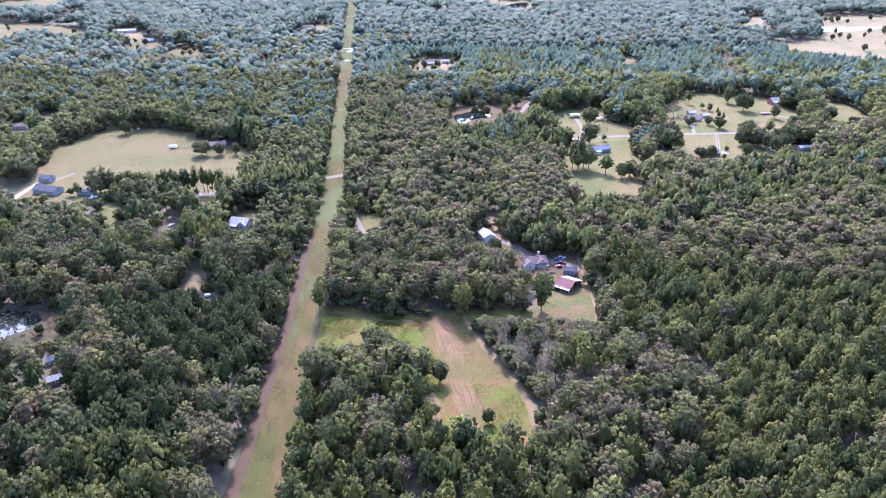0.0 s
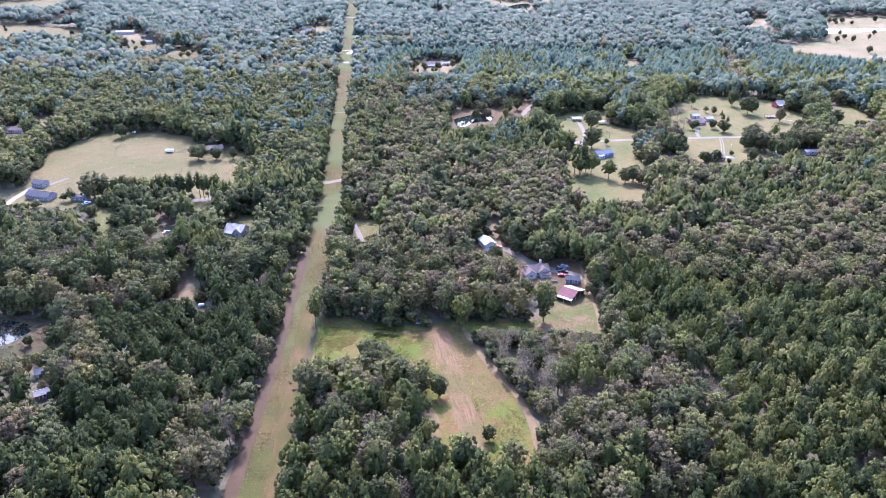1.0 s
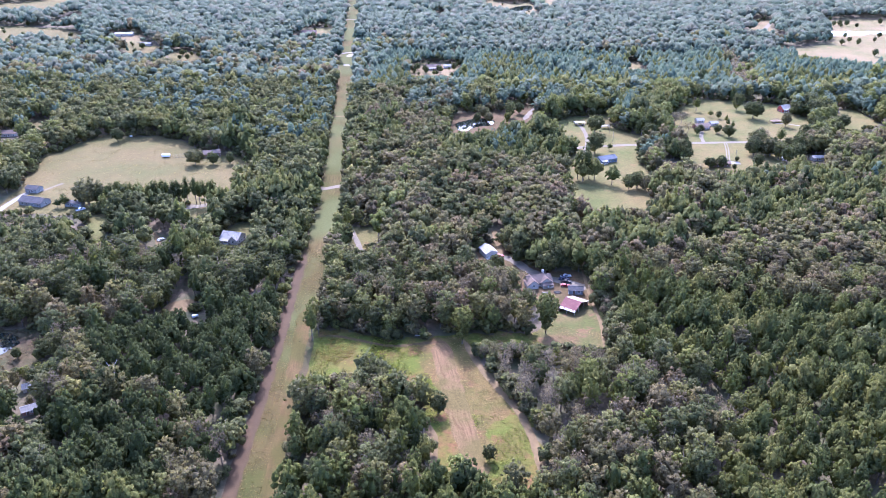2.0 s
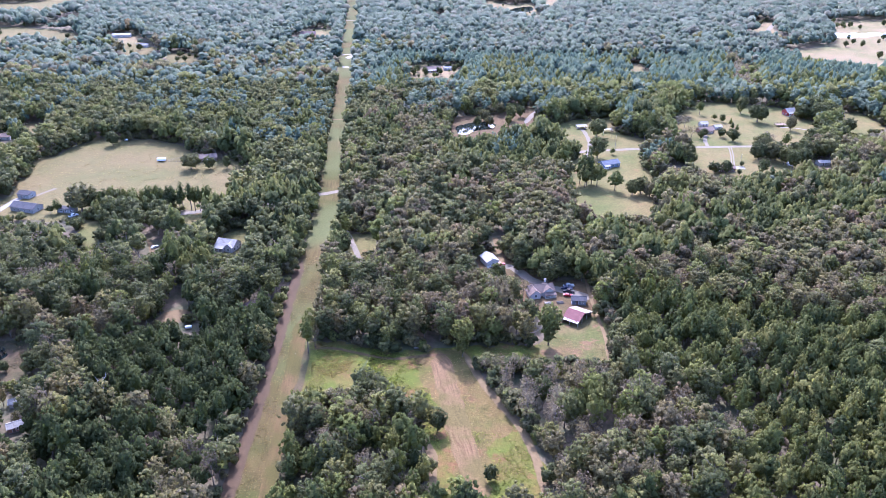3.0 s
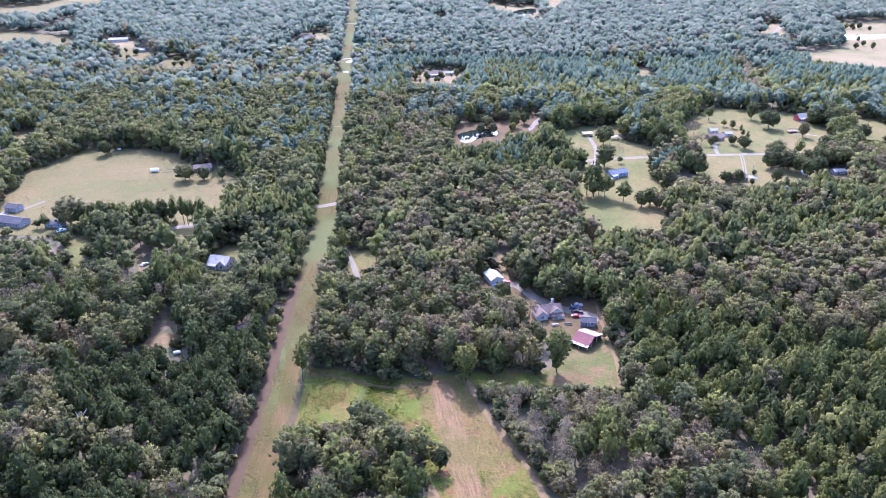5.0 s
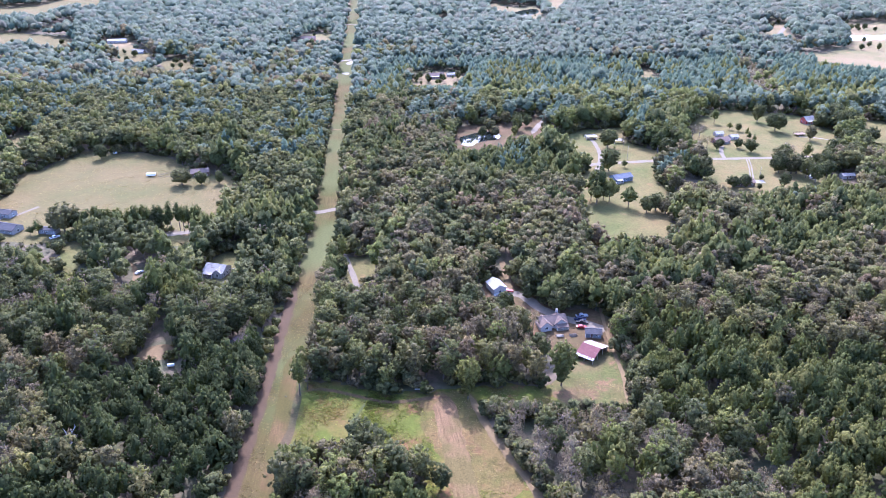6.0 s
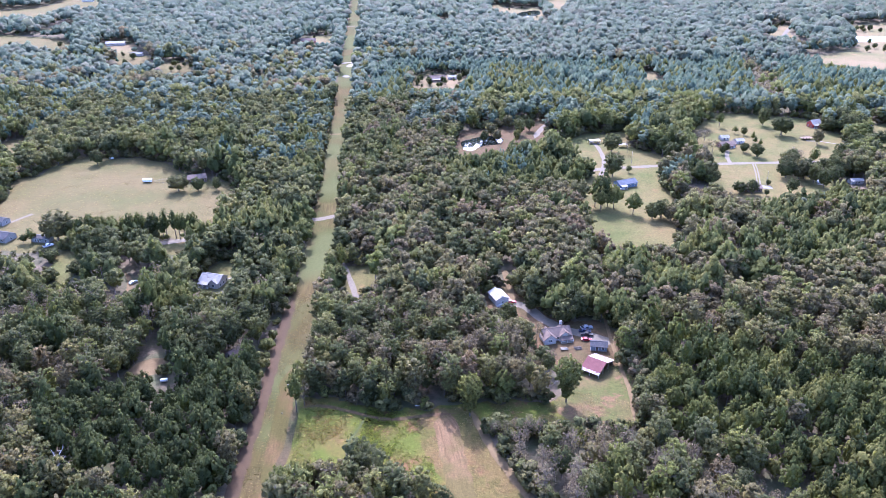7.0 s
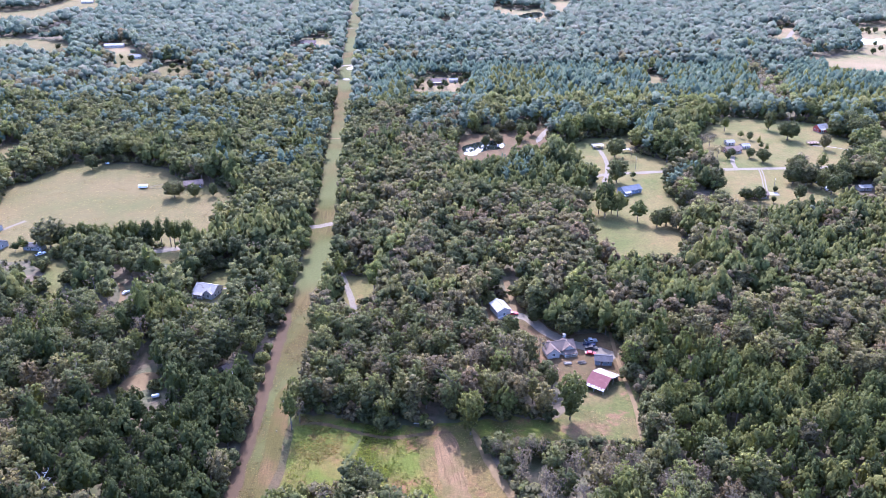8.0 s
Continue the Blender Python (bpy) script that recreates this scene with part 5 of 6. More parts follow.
def pole_barn(x, y, turn):
    """Open barn: posts, boarded back, one red slope with a pale patched eave, one pale slope."""
    ob = thing("barn", x, y, turn, "open pole barn with faded red and white metal roof", "barn")
    w, d, eave, top = 8.6, 14.4, 2.0, 4.5
    for px in (-w / 2 + 0.3, 0, w / 2 - 0.3):
        for py in (-d / 2 + 0.5, -d / 6, d / 6, d / 2 - 0.5):
            z = eave + (top - eave) * (1 - abs(py) / (d / 2))
            part("post", boxed(px - 0.12, px + 0.12, py - 0.12, py + 0.12, -0.1, z), M["timber"], ob)
    part("side_wall", prism_wall(-w / 2 + 0.1, d, eave, top), M["brown_wall"], ob)
    part("back_wall", boxed(-w / 2 + 0.1, w / 2 - 0.1, d / 2 - 0.4, d / 2 - 0.3, -0.05, eave), M["brown_wall"], ob)
    k = 0.82
    part("roof", roof_slab(bmesh.new(), -w / 2, w / 2, -d / 2 * k, top - (top - eave) * k, 0, top, 0.08), M["red_roof"], ob, "faded red metal roof slope")
    part("roof", roof_slab(bmesh.new(), -w / 2, w / 2, -d / 2, eave, -d / 2 * k - 0.02, top - (top - eave) * k - 0.02, 0.08), M["flaked_roof"], ob, "flaking red and white eave sheets")
    part("roof", roof_slab(bmesh.new(), -w / 2, w / 2 + 0.5, d / 2, eave, 0, top, 0.08), M["white_roof"], ob, "rust-stained white metal roof slope")
    for py in (-d / 3, 0, d / 3):
        z = eave + (top - eave) * (1 - abs(py) / (d / 2)) - 0.22
        part("beam", boxed(-w / 2 + 0.2, w / 2 - 0.2, py - 0.08, py + 0.08, z, z + 0.18), M["timber"], ob)
    return ob


def prism_wall(x, d, eave, top):
    bm = prism(bmesh.new(), [(-d / 2 + 0.3, -0.05), (d / 2 - 0.3, -0.05), (d / 2 - 0.3, eave), (0, top - 0.15), (-d / 2 + 0.3, eave)], x - 0.05, x + 0.05)
    for v in bm.verts:
        v.co = Vector((v.co.y, v.co.x, v.co.z))
    bmesh.ops.recalc_face_normals(bm, faces=bm.faces)
    return bm


pole_barn(50.6, 335.8, -34)


def carport(x, y, turn, w, d, label):
    ob = thing("carport", x, y, turn, label, "carport")
    for px in (-w / 2 + 0.2, w / 2 - 0.2):
        for py in (-d / 2 + 0.2, d / 2 - 0.2):
            part("post", boxed(px - 0.06, px + 0.06, py - 0.06, py + 0.06, -0.05, 2.5), M["frame"], ob)
    for s in (-1, 1):
        part("roof", roof_slab(bmesh.new(), -w / 2, w / 2, s * d / 2, 2.45, 0, 3.1, 0.06), M["clean_roof"], ob)
    return ob


carport(91.5, 651.5, 10, 9.0, 6.0, "white metal carport at the end of the drive")
carport(112.0, 642.0, 5, 7.5, 5.0, "pale metal carport on the lawn")


def deck(x, y, turn):
    ob = thing("timber_deck", x, y, turn, "dark raised timber deck beside the red house", "deck")
    part("platform", boxed(-4.5, 4.5, -2.5, 2.5, 1.4, 1.6), M["brown_wall"], ob)
    for px in (-4.2, -1.4, 1.4, 4.2):
        for py in (-2.3, 2.3):
            part("post", boxed(px - 0.1, px + 0.1, py - 0.1, py + 0.1, -0.05, 2.7), M["brown_wall"], ob)
    for py in (-2.3, 2.3):
        part("rail", boxed(-4.4, 4.4, py - 0.05, py + 0.05, 2.6, 2.72), M["brown_wall"], ob)


deck(263.5, 668.0, 15)


# ---- vehicles ----
def car(x, y, turn, paint, label, pickup=False, category="car"):
    """A parked car or pickup: body, cabin glass, four wheels, lamps."""
    ob = thing("pickup_truck" if pickup else "car", x, y, turn, label, category)
    l, w = (5.6, 1.95) if pickup else (4.6, 1.8)
    h = l / 2
    if pickup:
        line = [(-h, 0.45), (h, 0.45), (h, 0.95), (h - 0.2, 1.1), (0.95, 1.18), (0.45, 1.8), (-0.95, 1.82), (-1.05, 1.2), (-h, 1.15)]
    else:
        line = [(-h, 0.4), (h, 0.4), (h, 0.75), (h - 0.25, 0.88), (0.95, 0.98), (0.3, 1.42), (-1.1, 1.42), (-1.75, 0.98), (-h, 0.9)]
    bm = prism(bmesh.new(), line, -w / 2, w / 2)
    bmesh.ops.bevel(bm, geom=list(bm.edges), offset=0.06, segments=2, affect="EDGES")
    part("body", bm, M[paint], ob)
    if pickup:
        part("load_bed", boxed(-h + 0.15, -1.15, -w / 2 + 0.15, w / 2 - 0.15, 1.16, 1.19), M["tyre"], ob)
        glass = [(-0.85, 1.25), (0.78, 1.25), (0.4, 1.7), (-0.82, 1.72)]
    else:
        glass = [(-1.5, 1.02), (0.75, 1.02), (0.25, 1.35), (-1.05, 1.35)]
    part("side_glass", prism(bmesh.new(), glass, -w / 2 - 0.01, w / 2 + 0.01), M["pane"], ob)
    a, b = ((0.93, 1.21), (0.5, 1.74)) if pickup else ((0.93, 1.0), (0.34, 1.4))
    bm = bmesh.new()
    bm.faces.new([bm.verts.new(q) for q in ((a[0] + 0.03, -w / 2 + 0.15, a[1]), (a[0] + 0.03, w / 2 - 0.15, a[1]), (b[0] + 0.03, w / 2 - 0.2, b[1]), (b[0] + 0.03, -w / 2 + 0.2, b[1]))])
    part("windscreen", bm, M["pane"], ob)
    r = 0.38 if pickup else 0.32
    for sx in (-1, 1):
        for sy in (-1, 1):
            bm = bmesh.new()
            tube(bm, (sx * h * 0.62, sy * (w / 2 - 0.2), r), (sx * h * 0.62, sy * (w / 2 + 0.02), r), r, r, 14)
            wheel = part("wheel", bm, M["tyre"], ob)
            part("rim", tube(bmesh.new(), (sx * h * 0.62, sy * (w / 2 + 0.02), r), (sx * h * 0.62, sy * (w / 2 + 0.04), r), r * 0.6, r * 0.55, 10), M["rim"], wheel)
    for sy in (-1, 1):
        part("headlight", boxed(h - 0.03, h + 0.02, sy * w * 0.36 - 0.16, sy * w * 0.36 + 0.16, 0.66, 0.8), M["frame"], ob)
        part("tail_light", boxed(-h - 0.02, -h + 0.03, sy * w * 0.4 - 0.1, sy * w * 0.4 + 0.1, 0.7, 0.85), M["red_car"], ob)
    return ob


car(49.2, 364.2, -8, "blue_car", "dark blue pickup on the gravel drive", True, "truck")
car(49.8, 361.4, -6, "black_car", "black pickup beside another one", True, "truck")
car(50.4, 367.2, 10, "silver_car", "silver pickup behind the dark ones", True, "truck")
car(49.0, 357.3, -4, "red_car", "red car in front of the blue shed")
car(16.3, 389.4, 14, "red_car", "red pickup beside the white garage", True, "truck")
car(11.8, 385.6, 10, "silver_car", "silver car in front of the white garage")
car(187.2, 552.6, 70, "blue_car", "dark blue car by the brown house")
car(94.5, 649.5, 80, "black_car", "dark car under the carport")
car(-243.0, 443.5, 50, "white_car", "white van beside the mobile home", True, "van")
car(331.5, 702.0, 70, "black_car", "dark car parked on the lawn")
car(233.0, 566.5, 95, "white_car", "white car on the pale drive")
car(252.0, 584.5, 20, "white_car", "white pickup near the small shed", True, "truck")
car(95.5, 546.0, 30, "silver_car", "silver car by the blue house")
car(-176.0, 402.0, 60, "silver_car", "pale car on a track in the western woods")
car(-100.5, 334.0, 20, "white_car", "white car beside the hidden cabin")


def trailer(x, y, turn):
    ob = thing("trailer", x, y, turn, "long white trailer parked on the meadow", "trailer")
    part("box_body", boxed(-3.0, 3.0, -1.1, 1.1, 0.7, 2.5, bevel=0.08), M["white_car"], ob)
    for sx in (-1.2, -0.2):
        for sy in (-1, 1):
            part("wheel", tube(bmesh.new(), (sx, sy * 0.9, 0.4), (sx, sy * 1.15, 0.4), 0.4, 0.4, 12), M["tyre"], ob)
    part("drawbar", boxed(3.0, 4.2, -0.08, 0.08, 0.6, 0.75), M["tyre"], ob)
    part("stand", boxed(2.7, 2.85, -0.08, 0.08, -0.02, 0.75), M["tyre"], ob)


trailer(-229.0, 548.5, 6)


def tank(x, y, label):
    ob = thing("storage_tank", x, y, 20, label, "tank")
    bm = bmesh.new()
    tube(bm, (-1.4, 0, 1.1), (1.4, 0, 1.1), 0.75, 0.75, 14)
    bmesh.ops.contextual_create(bm, geom=[e for e in bm.edges if e.is_boundary])
    bmesh.ops.bevel(bm, geom=[e for e in bm.edges if len(e.link_faces) == 2 and abs(e.calc_face_angle(0)) > 1.2], offset=0.2, segments=2, affect="EDGES")
    part("vessel", bm, M["white_car"], ob)
    for sx in (-0.9, 0.9):
        part("saddle", boxed(sx - 0.12, sx + 0.12, -0.5, 0.5, -0.02, 0.5), M["concrete"], ob)


tank(-127.0, 318.0, "white storage tank at the clearing's edge")
tank(-276.4, 596.5, "pale tank at the back of the meadow")


def pole(x, y, h=9.5, arm=0):
    ob = thing("utility_pole", x, y, arm, "grey wooden utility pole beside the lane", "pole", "utility poles")
    part("shaft", tube(bmesh.new(), (0, 0, -0.3), (0, 0, h), 0.16, 0.11, 8), M["timber"], ob)
    part("crossarm", boxed(-1.1, 1.1, -0.06, 0.06, h - 0.75, h - 0.62), M["timber"], ob)
    for s in (-1.0, 0.0, 1.0):
        part("insulator", tube(bmesh.new(), (s, 0, h - 0.62 if s else h), (s, 0, h - 0.4 if s else h + 0.2), 0.06, 0.04, 6), M["frame"], ob)


for px, py in ((195.7, 560.0), (150.0, 606.0), (112.0, 601.0), (232.0, 616.0), (70.0, 588.0), (-215.0, 458.0)):
    pole(px, py, arm=75)


def fence(points, label):
    """Post and rail fence along a line."""
    ob = thing("fence", points[0][0], points[0][1], 0, label, "fence")
    p = dense(points, 2.4) - points[0]
    for q in p:
        part("post", boxed(q[0] - 0.07, q[0] + 0.07, q[1] - 0.07, q[1] + 0.07, -0.1, 1.3), M["timber"], ob)
    for a, b in zip(p[:-1], p[1:]):
        for z in (0.6, 1.1):
            part("rail", tube(bmesh.new(), (a[0], a[1], z), (b[0], b[1], z), 0.05, 0.05, 5), M["timber"], ob)


fence([(-224, 549), (-219, 555), (-206, 556)], "weathered timber fence beside the trailer")
fence([(-222, 546), (-210, 548)], "short weathered fence on the meadow")
fence([(24.5, 317), (29, 320), (34, 325.5)], "old pale rail fence at the yard's edge")


def log_pile(x, y, turn, n, label, wood="timber"):
    rng = np.random.default_rng(int(x * 3 + 500))
    ob = thing("log_pile", x, y, turn, label, "logs")
    for k in range(n):
        q, z = rng.uniform(-1.2, 1.2), 0.2 + 0.25 * (k % 3)
        part("log", tube(bmesh.new(), (-1.5 + rng.uniform(-0.4, 0.4), q, z), (1.6 + rng.uniform(-0.4, 0.4), q + rng.uniform(-0.5, 0.5), z), 0.2, 0.17, 8), M[wood], ob)


log_pile(38.5, 349.5, 10, 7, "pile of pale cut logs on the yard")
log_pile(44.5, 350.5, 15, 8, "dark stack of logs near the shed", "bark")
log_pile(-21.8, 307.8, 5, 5, "pale fallen logs at the wood's foot", "white_wall")


def boulders(name, spots, material, label):
    ob = new(name)
    tagged(ob, label, "debris")
    ob.matrix_world = pose(spots[0][0], spots[0][1], 0)
    rng = np.random.default_rng(5)
    for x, y, r in spots:
        v, f, n = lump(rng, np.array([x - spots[0][0], y - spots[0][1], r * 0.4]), r, 0.6)
        new("stone", mesh_of("stone", v, f, n, [M[material]])).parent = ob


boulders("rubble", [(-75, 322, 0.7), (-76, 318, 0.5), (-73, 326, 0.5), (-74, 300, 0.4)], "concrete", "pale stones lying on the mown corridor")


# ---- single trees in the open ----
OPEN = [  # kind, shape, x, y, height factor, width factor, label
    ("open", 1, -10.2, 252.0, 0.84, 1.0, "round dark green tree alone in the field"),
    ("open", 2, 9.0, 227.0, 0.58, 0.9, "small bushy tree on the field's strip"),
    ("gold", 3, -2.0, 301.5, 1.32, 0.72, "tall dense green tree at the field's edge"),
    ("gold", 4, 35.5, 312.0, 1.36, 0.88, "tall yellow-green tree beside the barn yard"),
    ("tall", 1, -68.5, 301.0, 1.06, 1.1, "slim bare-trunked tree on the corridor's red edge"),
    ("bare", 2, -66.3, 305.0, 1.0, 0.7, "slim tree leaning at the corridor's edge"),
    ("broad", 3, -69.5, 312.0, 1.0, 0.55, "slim tree at the wood's corner"),
    ("open", 0, -241.5, 452.0, 1.75, 1.25, "broad old oak over the mobile home"),
    ("open", 1, -234.0, 452.5, 1.22, 1.02, "full green tree on the meadow's edge"),
    ("open", 5, -281.4, 584.0, 0.97, 1.27, "wide low tree out on the meadow"),
    ("open", 2, -201.0, 532.5, 1.08, 1.32, "wide bushy tree on the meadow"),
    ("open", 3, -188.0, 534.0, 0.94, 1.02, "bushy tree beside the brown house"),
    ("open", 4, -176.0, 536.0, 0.81, 0.94, "small tree on the meadow's corner"),
    ("pine", 0, -259.3, 447.0, 0.5, 1.6, "low dark evergreen beside the house"),
    ("pine", 1, -255.5, 448.5, 0.6, 1.6, "dark evergreen beside the mobile home"),
    ("open", 1, 94.0, 573.5, 1.3, 1.1, "round dark green tree by the blue house"),
    ("pine", 2, 106.6, 581.6, 0.45, 1.3, "small conical evergreen by the lane"),
    ("open", 2, 71.7, 572.5, 0.81, 0.77, "dark conical tree on the lawn"),
    ("pine", 3, 96.0, 505.0, 1.25, 1.22, "single pine on the open lawn"),
    ("pine", 4, 74.0, 516.0, 1.47, 1.11, "tall pine in a small clump"),
    ("pine", 5, 78.0, 513.0, 1.52, 1.11, "tall pine in a small clump"),
    ("pine", 0, 82.0, 517.0, 1.43, 1.11, "tall pine in a small clump"),
    ("pine", 1, 79.5, 521.0, 1.52, 1.11, "tall pine in a small clump"),
    ("pine", 2, 85.0, 512.0, 1.35, 1.18, "tall pine in a small clump"),
    ("pine", 3, 76.5, 509.5, 1.43, 1.18, "tall pine in a small clump"),
    ("open", 3, 101.5, 628.0, 1.35, 1.0, "dark round tree beside the drive"),
    ("bare", 4, 113.0, 625.0, 0.8, 1.0, "thin tree on the dry lawn"),
    ("open", 4, 66.0, 566.0, 0.68, 0.85, "small yellowing tree on the lawn"),
    ("open", 4, 112.0, 500.0, 1.05, 1.25, "bushy tree on the lower lawn"),
    ("open", 5, 106.0, 497.0, 0.95, 1.25, "bushy tree on the lower lawn"),
    ("open", 0, 117.0, 495.0, 1.0, 1.2, "bushy tree on the lower lawn"),
    ("tall", 0, 203.6, 701.0, 0.81, 1.60, "dark pine on the far lawn"),
    ("open", 1, 242.1, 707.0, 1.22, 0.85, "round tree alone on the dry lawn"),
    ("open", 2, 247.5, 679.0, 1.28, 1.15, "wide spreading oak on the dry lawn"),
    ("pine", 3, 211.2, 682.2, 0.55, 1.3, "small conical evergreen behind the house"),
    ("open", 4, 217.0, 677.5, 0.54, 1.10, "low round bush behind the house"),
    ("pine", 5, 218.3, 660.0, 0.6, 0.9, "slim conical evergreen beside the garage"),
    ("pine", 0, 217.7, 652.5, 0.6, 0.9, "slim conical evergreen beside the garage"),
    ("pine", 1, 219.4, 645.5, 0.5, 1.0, "slim conical evergreen beside the garage"),
    ("open", 2, 209.0, 621.5, 0.84, 1.10, "bushy round tree by the lane"),
    ("open", 3, 203.0, 632.0, 0.68, 0.94, "small tree in the front garden"),
    ("open", 4, 267.0, 655.0, 0.94, 1.02, "round tree beside the timber deck"),
    ("tall", 4, 243.0, 601.5, 0.85, 1.70, "broad dark pine by the lane"),
    ("open", 5, 255.2, 598.5, 0.81, 0.85, "dark small tree by the lane"),
    ("open", 0, 244.5, 590.0, 0.88, 1.02, "dark round tree behind the grey house"),
    ("open", 1, 166.1, 582.0, 0.68, 0.94, "small round tree on the lawn"),
    ("open", 2, 160.5, 562.0, 0.81, 0.94, "reddish bushy tree at the lawn's edge"),
    ("open", 3, 172.5, 543.5, 0.74, 1.19, "wide tree in front of the brown house"),
    ("open", 4, 180.5, 543.0, 0.74, 1.19, "wide tree behind the brown house"),
    ("bare", 0, 228.5, 600.0, 1.35, 1.2, "tall pale thin tree by the lane"),
    ("bare", 1, 225.0, 596.0, 1.1, 1.2, "thin pale tree by the lane"),
    ("open", 5, 222.0, 590.0, 1.22, 1.02, "big tree between the houses"),
    ("open", 0, 226.0, 574.0, 1.28, 1.10, "big tree in front of the grey house"),
    ("bare", 2, 178.7, 631.0, 0.9, 1.4, "thin brown tree near the lane"),
    ("bare", 3, 180.0, 659.0, 1.0, 1.5, "wide thin brown tree behind the house"),
    ("bare", 4, 172.0, 650.0, 1.0, 1.4, "wide thin brown tree at the wood's edge"),
    ("open", 1, 185.0, 627.0, 0.54, 0.94, "small yellow-green tree by the drive"),
    ("open", 2, 168.0, 600.0, 0.68, 0.85, "small tree beside the lane"),
    ("open", 3, 190.0, 635.0, 0.57, 1.02, "small tree in front of the brick house"),
    ("open", 3, 292.0, 690.0, 1.22, 1.19, "large dark tree beside the red house"),
    ("open", 4, 302.0, 682.0, 1.35, 1.19, "large dark tree at the lawn's end"),
    ("open", 5, 300.0, 697.0, 1.42, 1.19, "large dark tree behind the red house"),
    ("open", 0, 312.0, 690.0, 1.35, 1.19, "large dark tree at the lawn's end"),
    ("open", 1, 306.0, 704.0, 1.35, 1.10, "large dark tree at the lawn's end"),
    ("open", 2, 268.0, 610.0, 1.22, 1.10, "large tree by the lane"),
    ("open", 4, 285.0, 633.0, 1.22, 1.10, "large tree beside the lane"),
    ("open", 5, -68.5, 398.0, 1.28, 0.77, "dark tree at the drive's bend"),
    ("tall", 3, -74.5, 410.0, 0.98, 1.30, "dark pine at the corridor's edge"),
    ("tall", 4, -71.0, 417.0, 1.06, 1.30, "tall dark pine beside the drive"),
    ("open", 2, 15.0, 372.0, 0.94, 0.85, "thin-crowned tree in the yard"),
    ("open", 3, 26.0, 383.0, 0.94, 0.85, "yellow-green tree beside the drive"),
    ("open", 0, 40.0, 371.0, 1.28, 1.02, "grey-green tree behind the farmhouse"),
    ("open", 1, 46.0, 376.0, 1.35, 0.94, "grey-green tree behind the drive"),
    ("bare", 5, 26.5, 352.0, 0.9, 1.0, "thin tree in front of the farmhouse"),
    ("open", 3, 10.0, 668.0, 1.08, 1.02, "dense tree on the pond's bank"),
    ("open", 4, 33.0, 672.0, 1.22, 1.02, "yellowing tree on the pond's bank"),
    ("open", 0, 42.0, 684.0, 1.08, 0.94, "tree beside the pond's track"),
    ("open", 1, 4.0, 651.0, 0.81, 1.02, "bush at the water's edge"),
    ("open", 5, -191.0, 281.0, 0.47, 1.10, "low green bush on the pond's bank"),
    ("open", 2, -186.0, 290.0, 0.41, 1.19, "low bush on the pond's bank"),
    ("open", 1, 218, 584, 1.25, 1.1, "big tree near the grey house"), ("open", 2, 214, 575, 1.1, 1.1, "big tree near the grey house"),
    ("open", 3, 222, 573, 1.3, 1.0, "big tree near the grey house"), ("open", 4, 229, 565, 1.1, 1.0, "tree hiding the grey house"),
    ("open", 5, 247, 578, 1.2, 1.0, "big tree beside the grey house"), ("open", 0, 244, 567, 1.1, 1.0, "big tree beside the pale drive"),
    ("open", 1, 263, 581, 1.2, 1.1, "big tree behind the pale shed"), ("open", 2, 267, 592, 1.25, 1.1, "big tree behind the pale shed"),
    ("open", 3, 262, 604, 1.0, 1.0, "tree beside the lane"), ("open", 4, 276, 602, 1.2, 1.1, "big tree beside the lane"),
    ("open", 5, 280, 617, 1.2, 1.1, "big tree beside the lane"), ("open", 0, 293, 622, 1.2, 1.1, "big tree beside the lane"),
    ("open", 2, 300, 640, 1.1, 1.1, "big tree beside the lane"), ("open", 3, 312, 650, 1.1, 1.1, "big tree at the lawn's end"),
    ("open", 4, 232, 556, 1.1, 1.0, "tree in front of the pale drive"), ("open", 1, 207, 545, 0.8, 1.0, "tree beside the brown house"),
    ("open", 0, 197, 560, 0.35, 1.0, "low bush beside the drive"), ("open", 1, 189, 540, 0.4, 1.0, "small tree in front of the brown house"),
    ("tall", 0, 138, 618, 1.15, 1.5, "tall dark pine between the lawns"), ("tall", 1, 145, 628, 1.2, 1.5, "tall dark pine between the lawns"),
    ("tall", 2, 141, 640, 1.25, 1.5, "tall dark pine between the lawns"), ("tall", 3, 150, 641, 1.2, 1.5, "tall dark pine between the lawns"),
    ("open", 4, 134, 634, 1.3, 1.1, "round green tree between the lawns"), ("tall", 5, 137, 652, 1.25, 1.5, "tall dark pine between the lawns"),
    ("open", 0, 147, 655, 1.3, 1.1, "round green tree between the lawns"), ("open", 1, 153, 628, 1.3, 1.1, "round green tree between the lawns"),
    ("tall", 2, 158, 646, 1.1, 1.6, "tall dark pine between the lawns"), ("open", 3, 129, 648, 1.2, 1.1, "round green tree between the lawns"),
    ("open", 5, 142, 608, 1.1, 1.1, "round green tree beside the lane"), ("open", 3, -66, 850, 0.9, 1.0, "dark tree in the distant clearing"), ("open", 4, -22, 862, 0.8, 1.0, "dark tree in the distant clearing"),
    ("open", 5, -52, 845, 0.7, 1.0, "bushy tree before the distant house"), ("open", 1, -14, 884, 0.8, 1.0, "tree behind the distant shed"),
    ("open", 0, 14, 655, 0.9, 1.0, "tree beside the pond"), ("open", 2, -18, 672, 1.0, 1.0, "tree behind the pond"),
    ("gold", 2, 30, 652, 0.7, 0.8, "yellowing tree on the pond's bank"), ("open", 5, 24, 690, 1.0, 1.1, "tree behind the pond"),
    ("gold", 0, 92.0, 339.5, 0.8, 0.75, "bright yellow tree among green woods"),
    ("gold", 2, 132.0, 352.0, 0.75, 0.8, "yellowing tree in the green canopy"),
    ("gold", 4, 205.0, 640.0, 0.3, 0.9, "small yellow tree by the lane"),
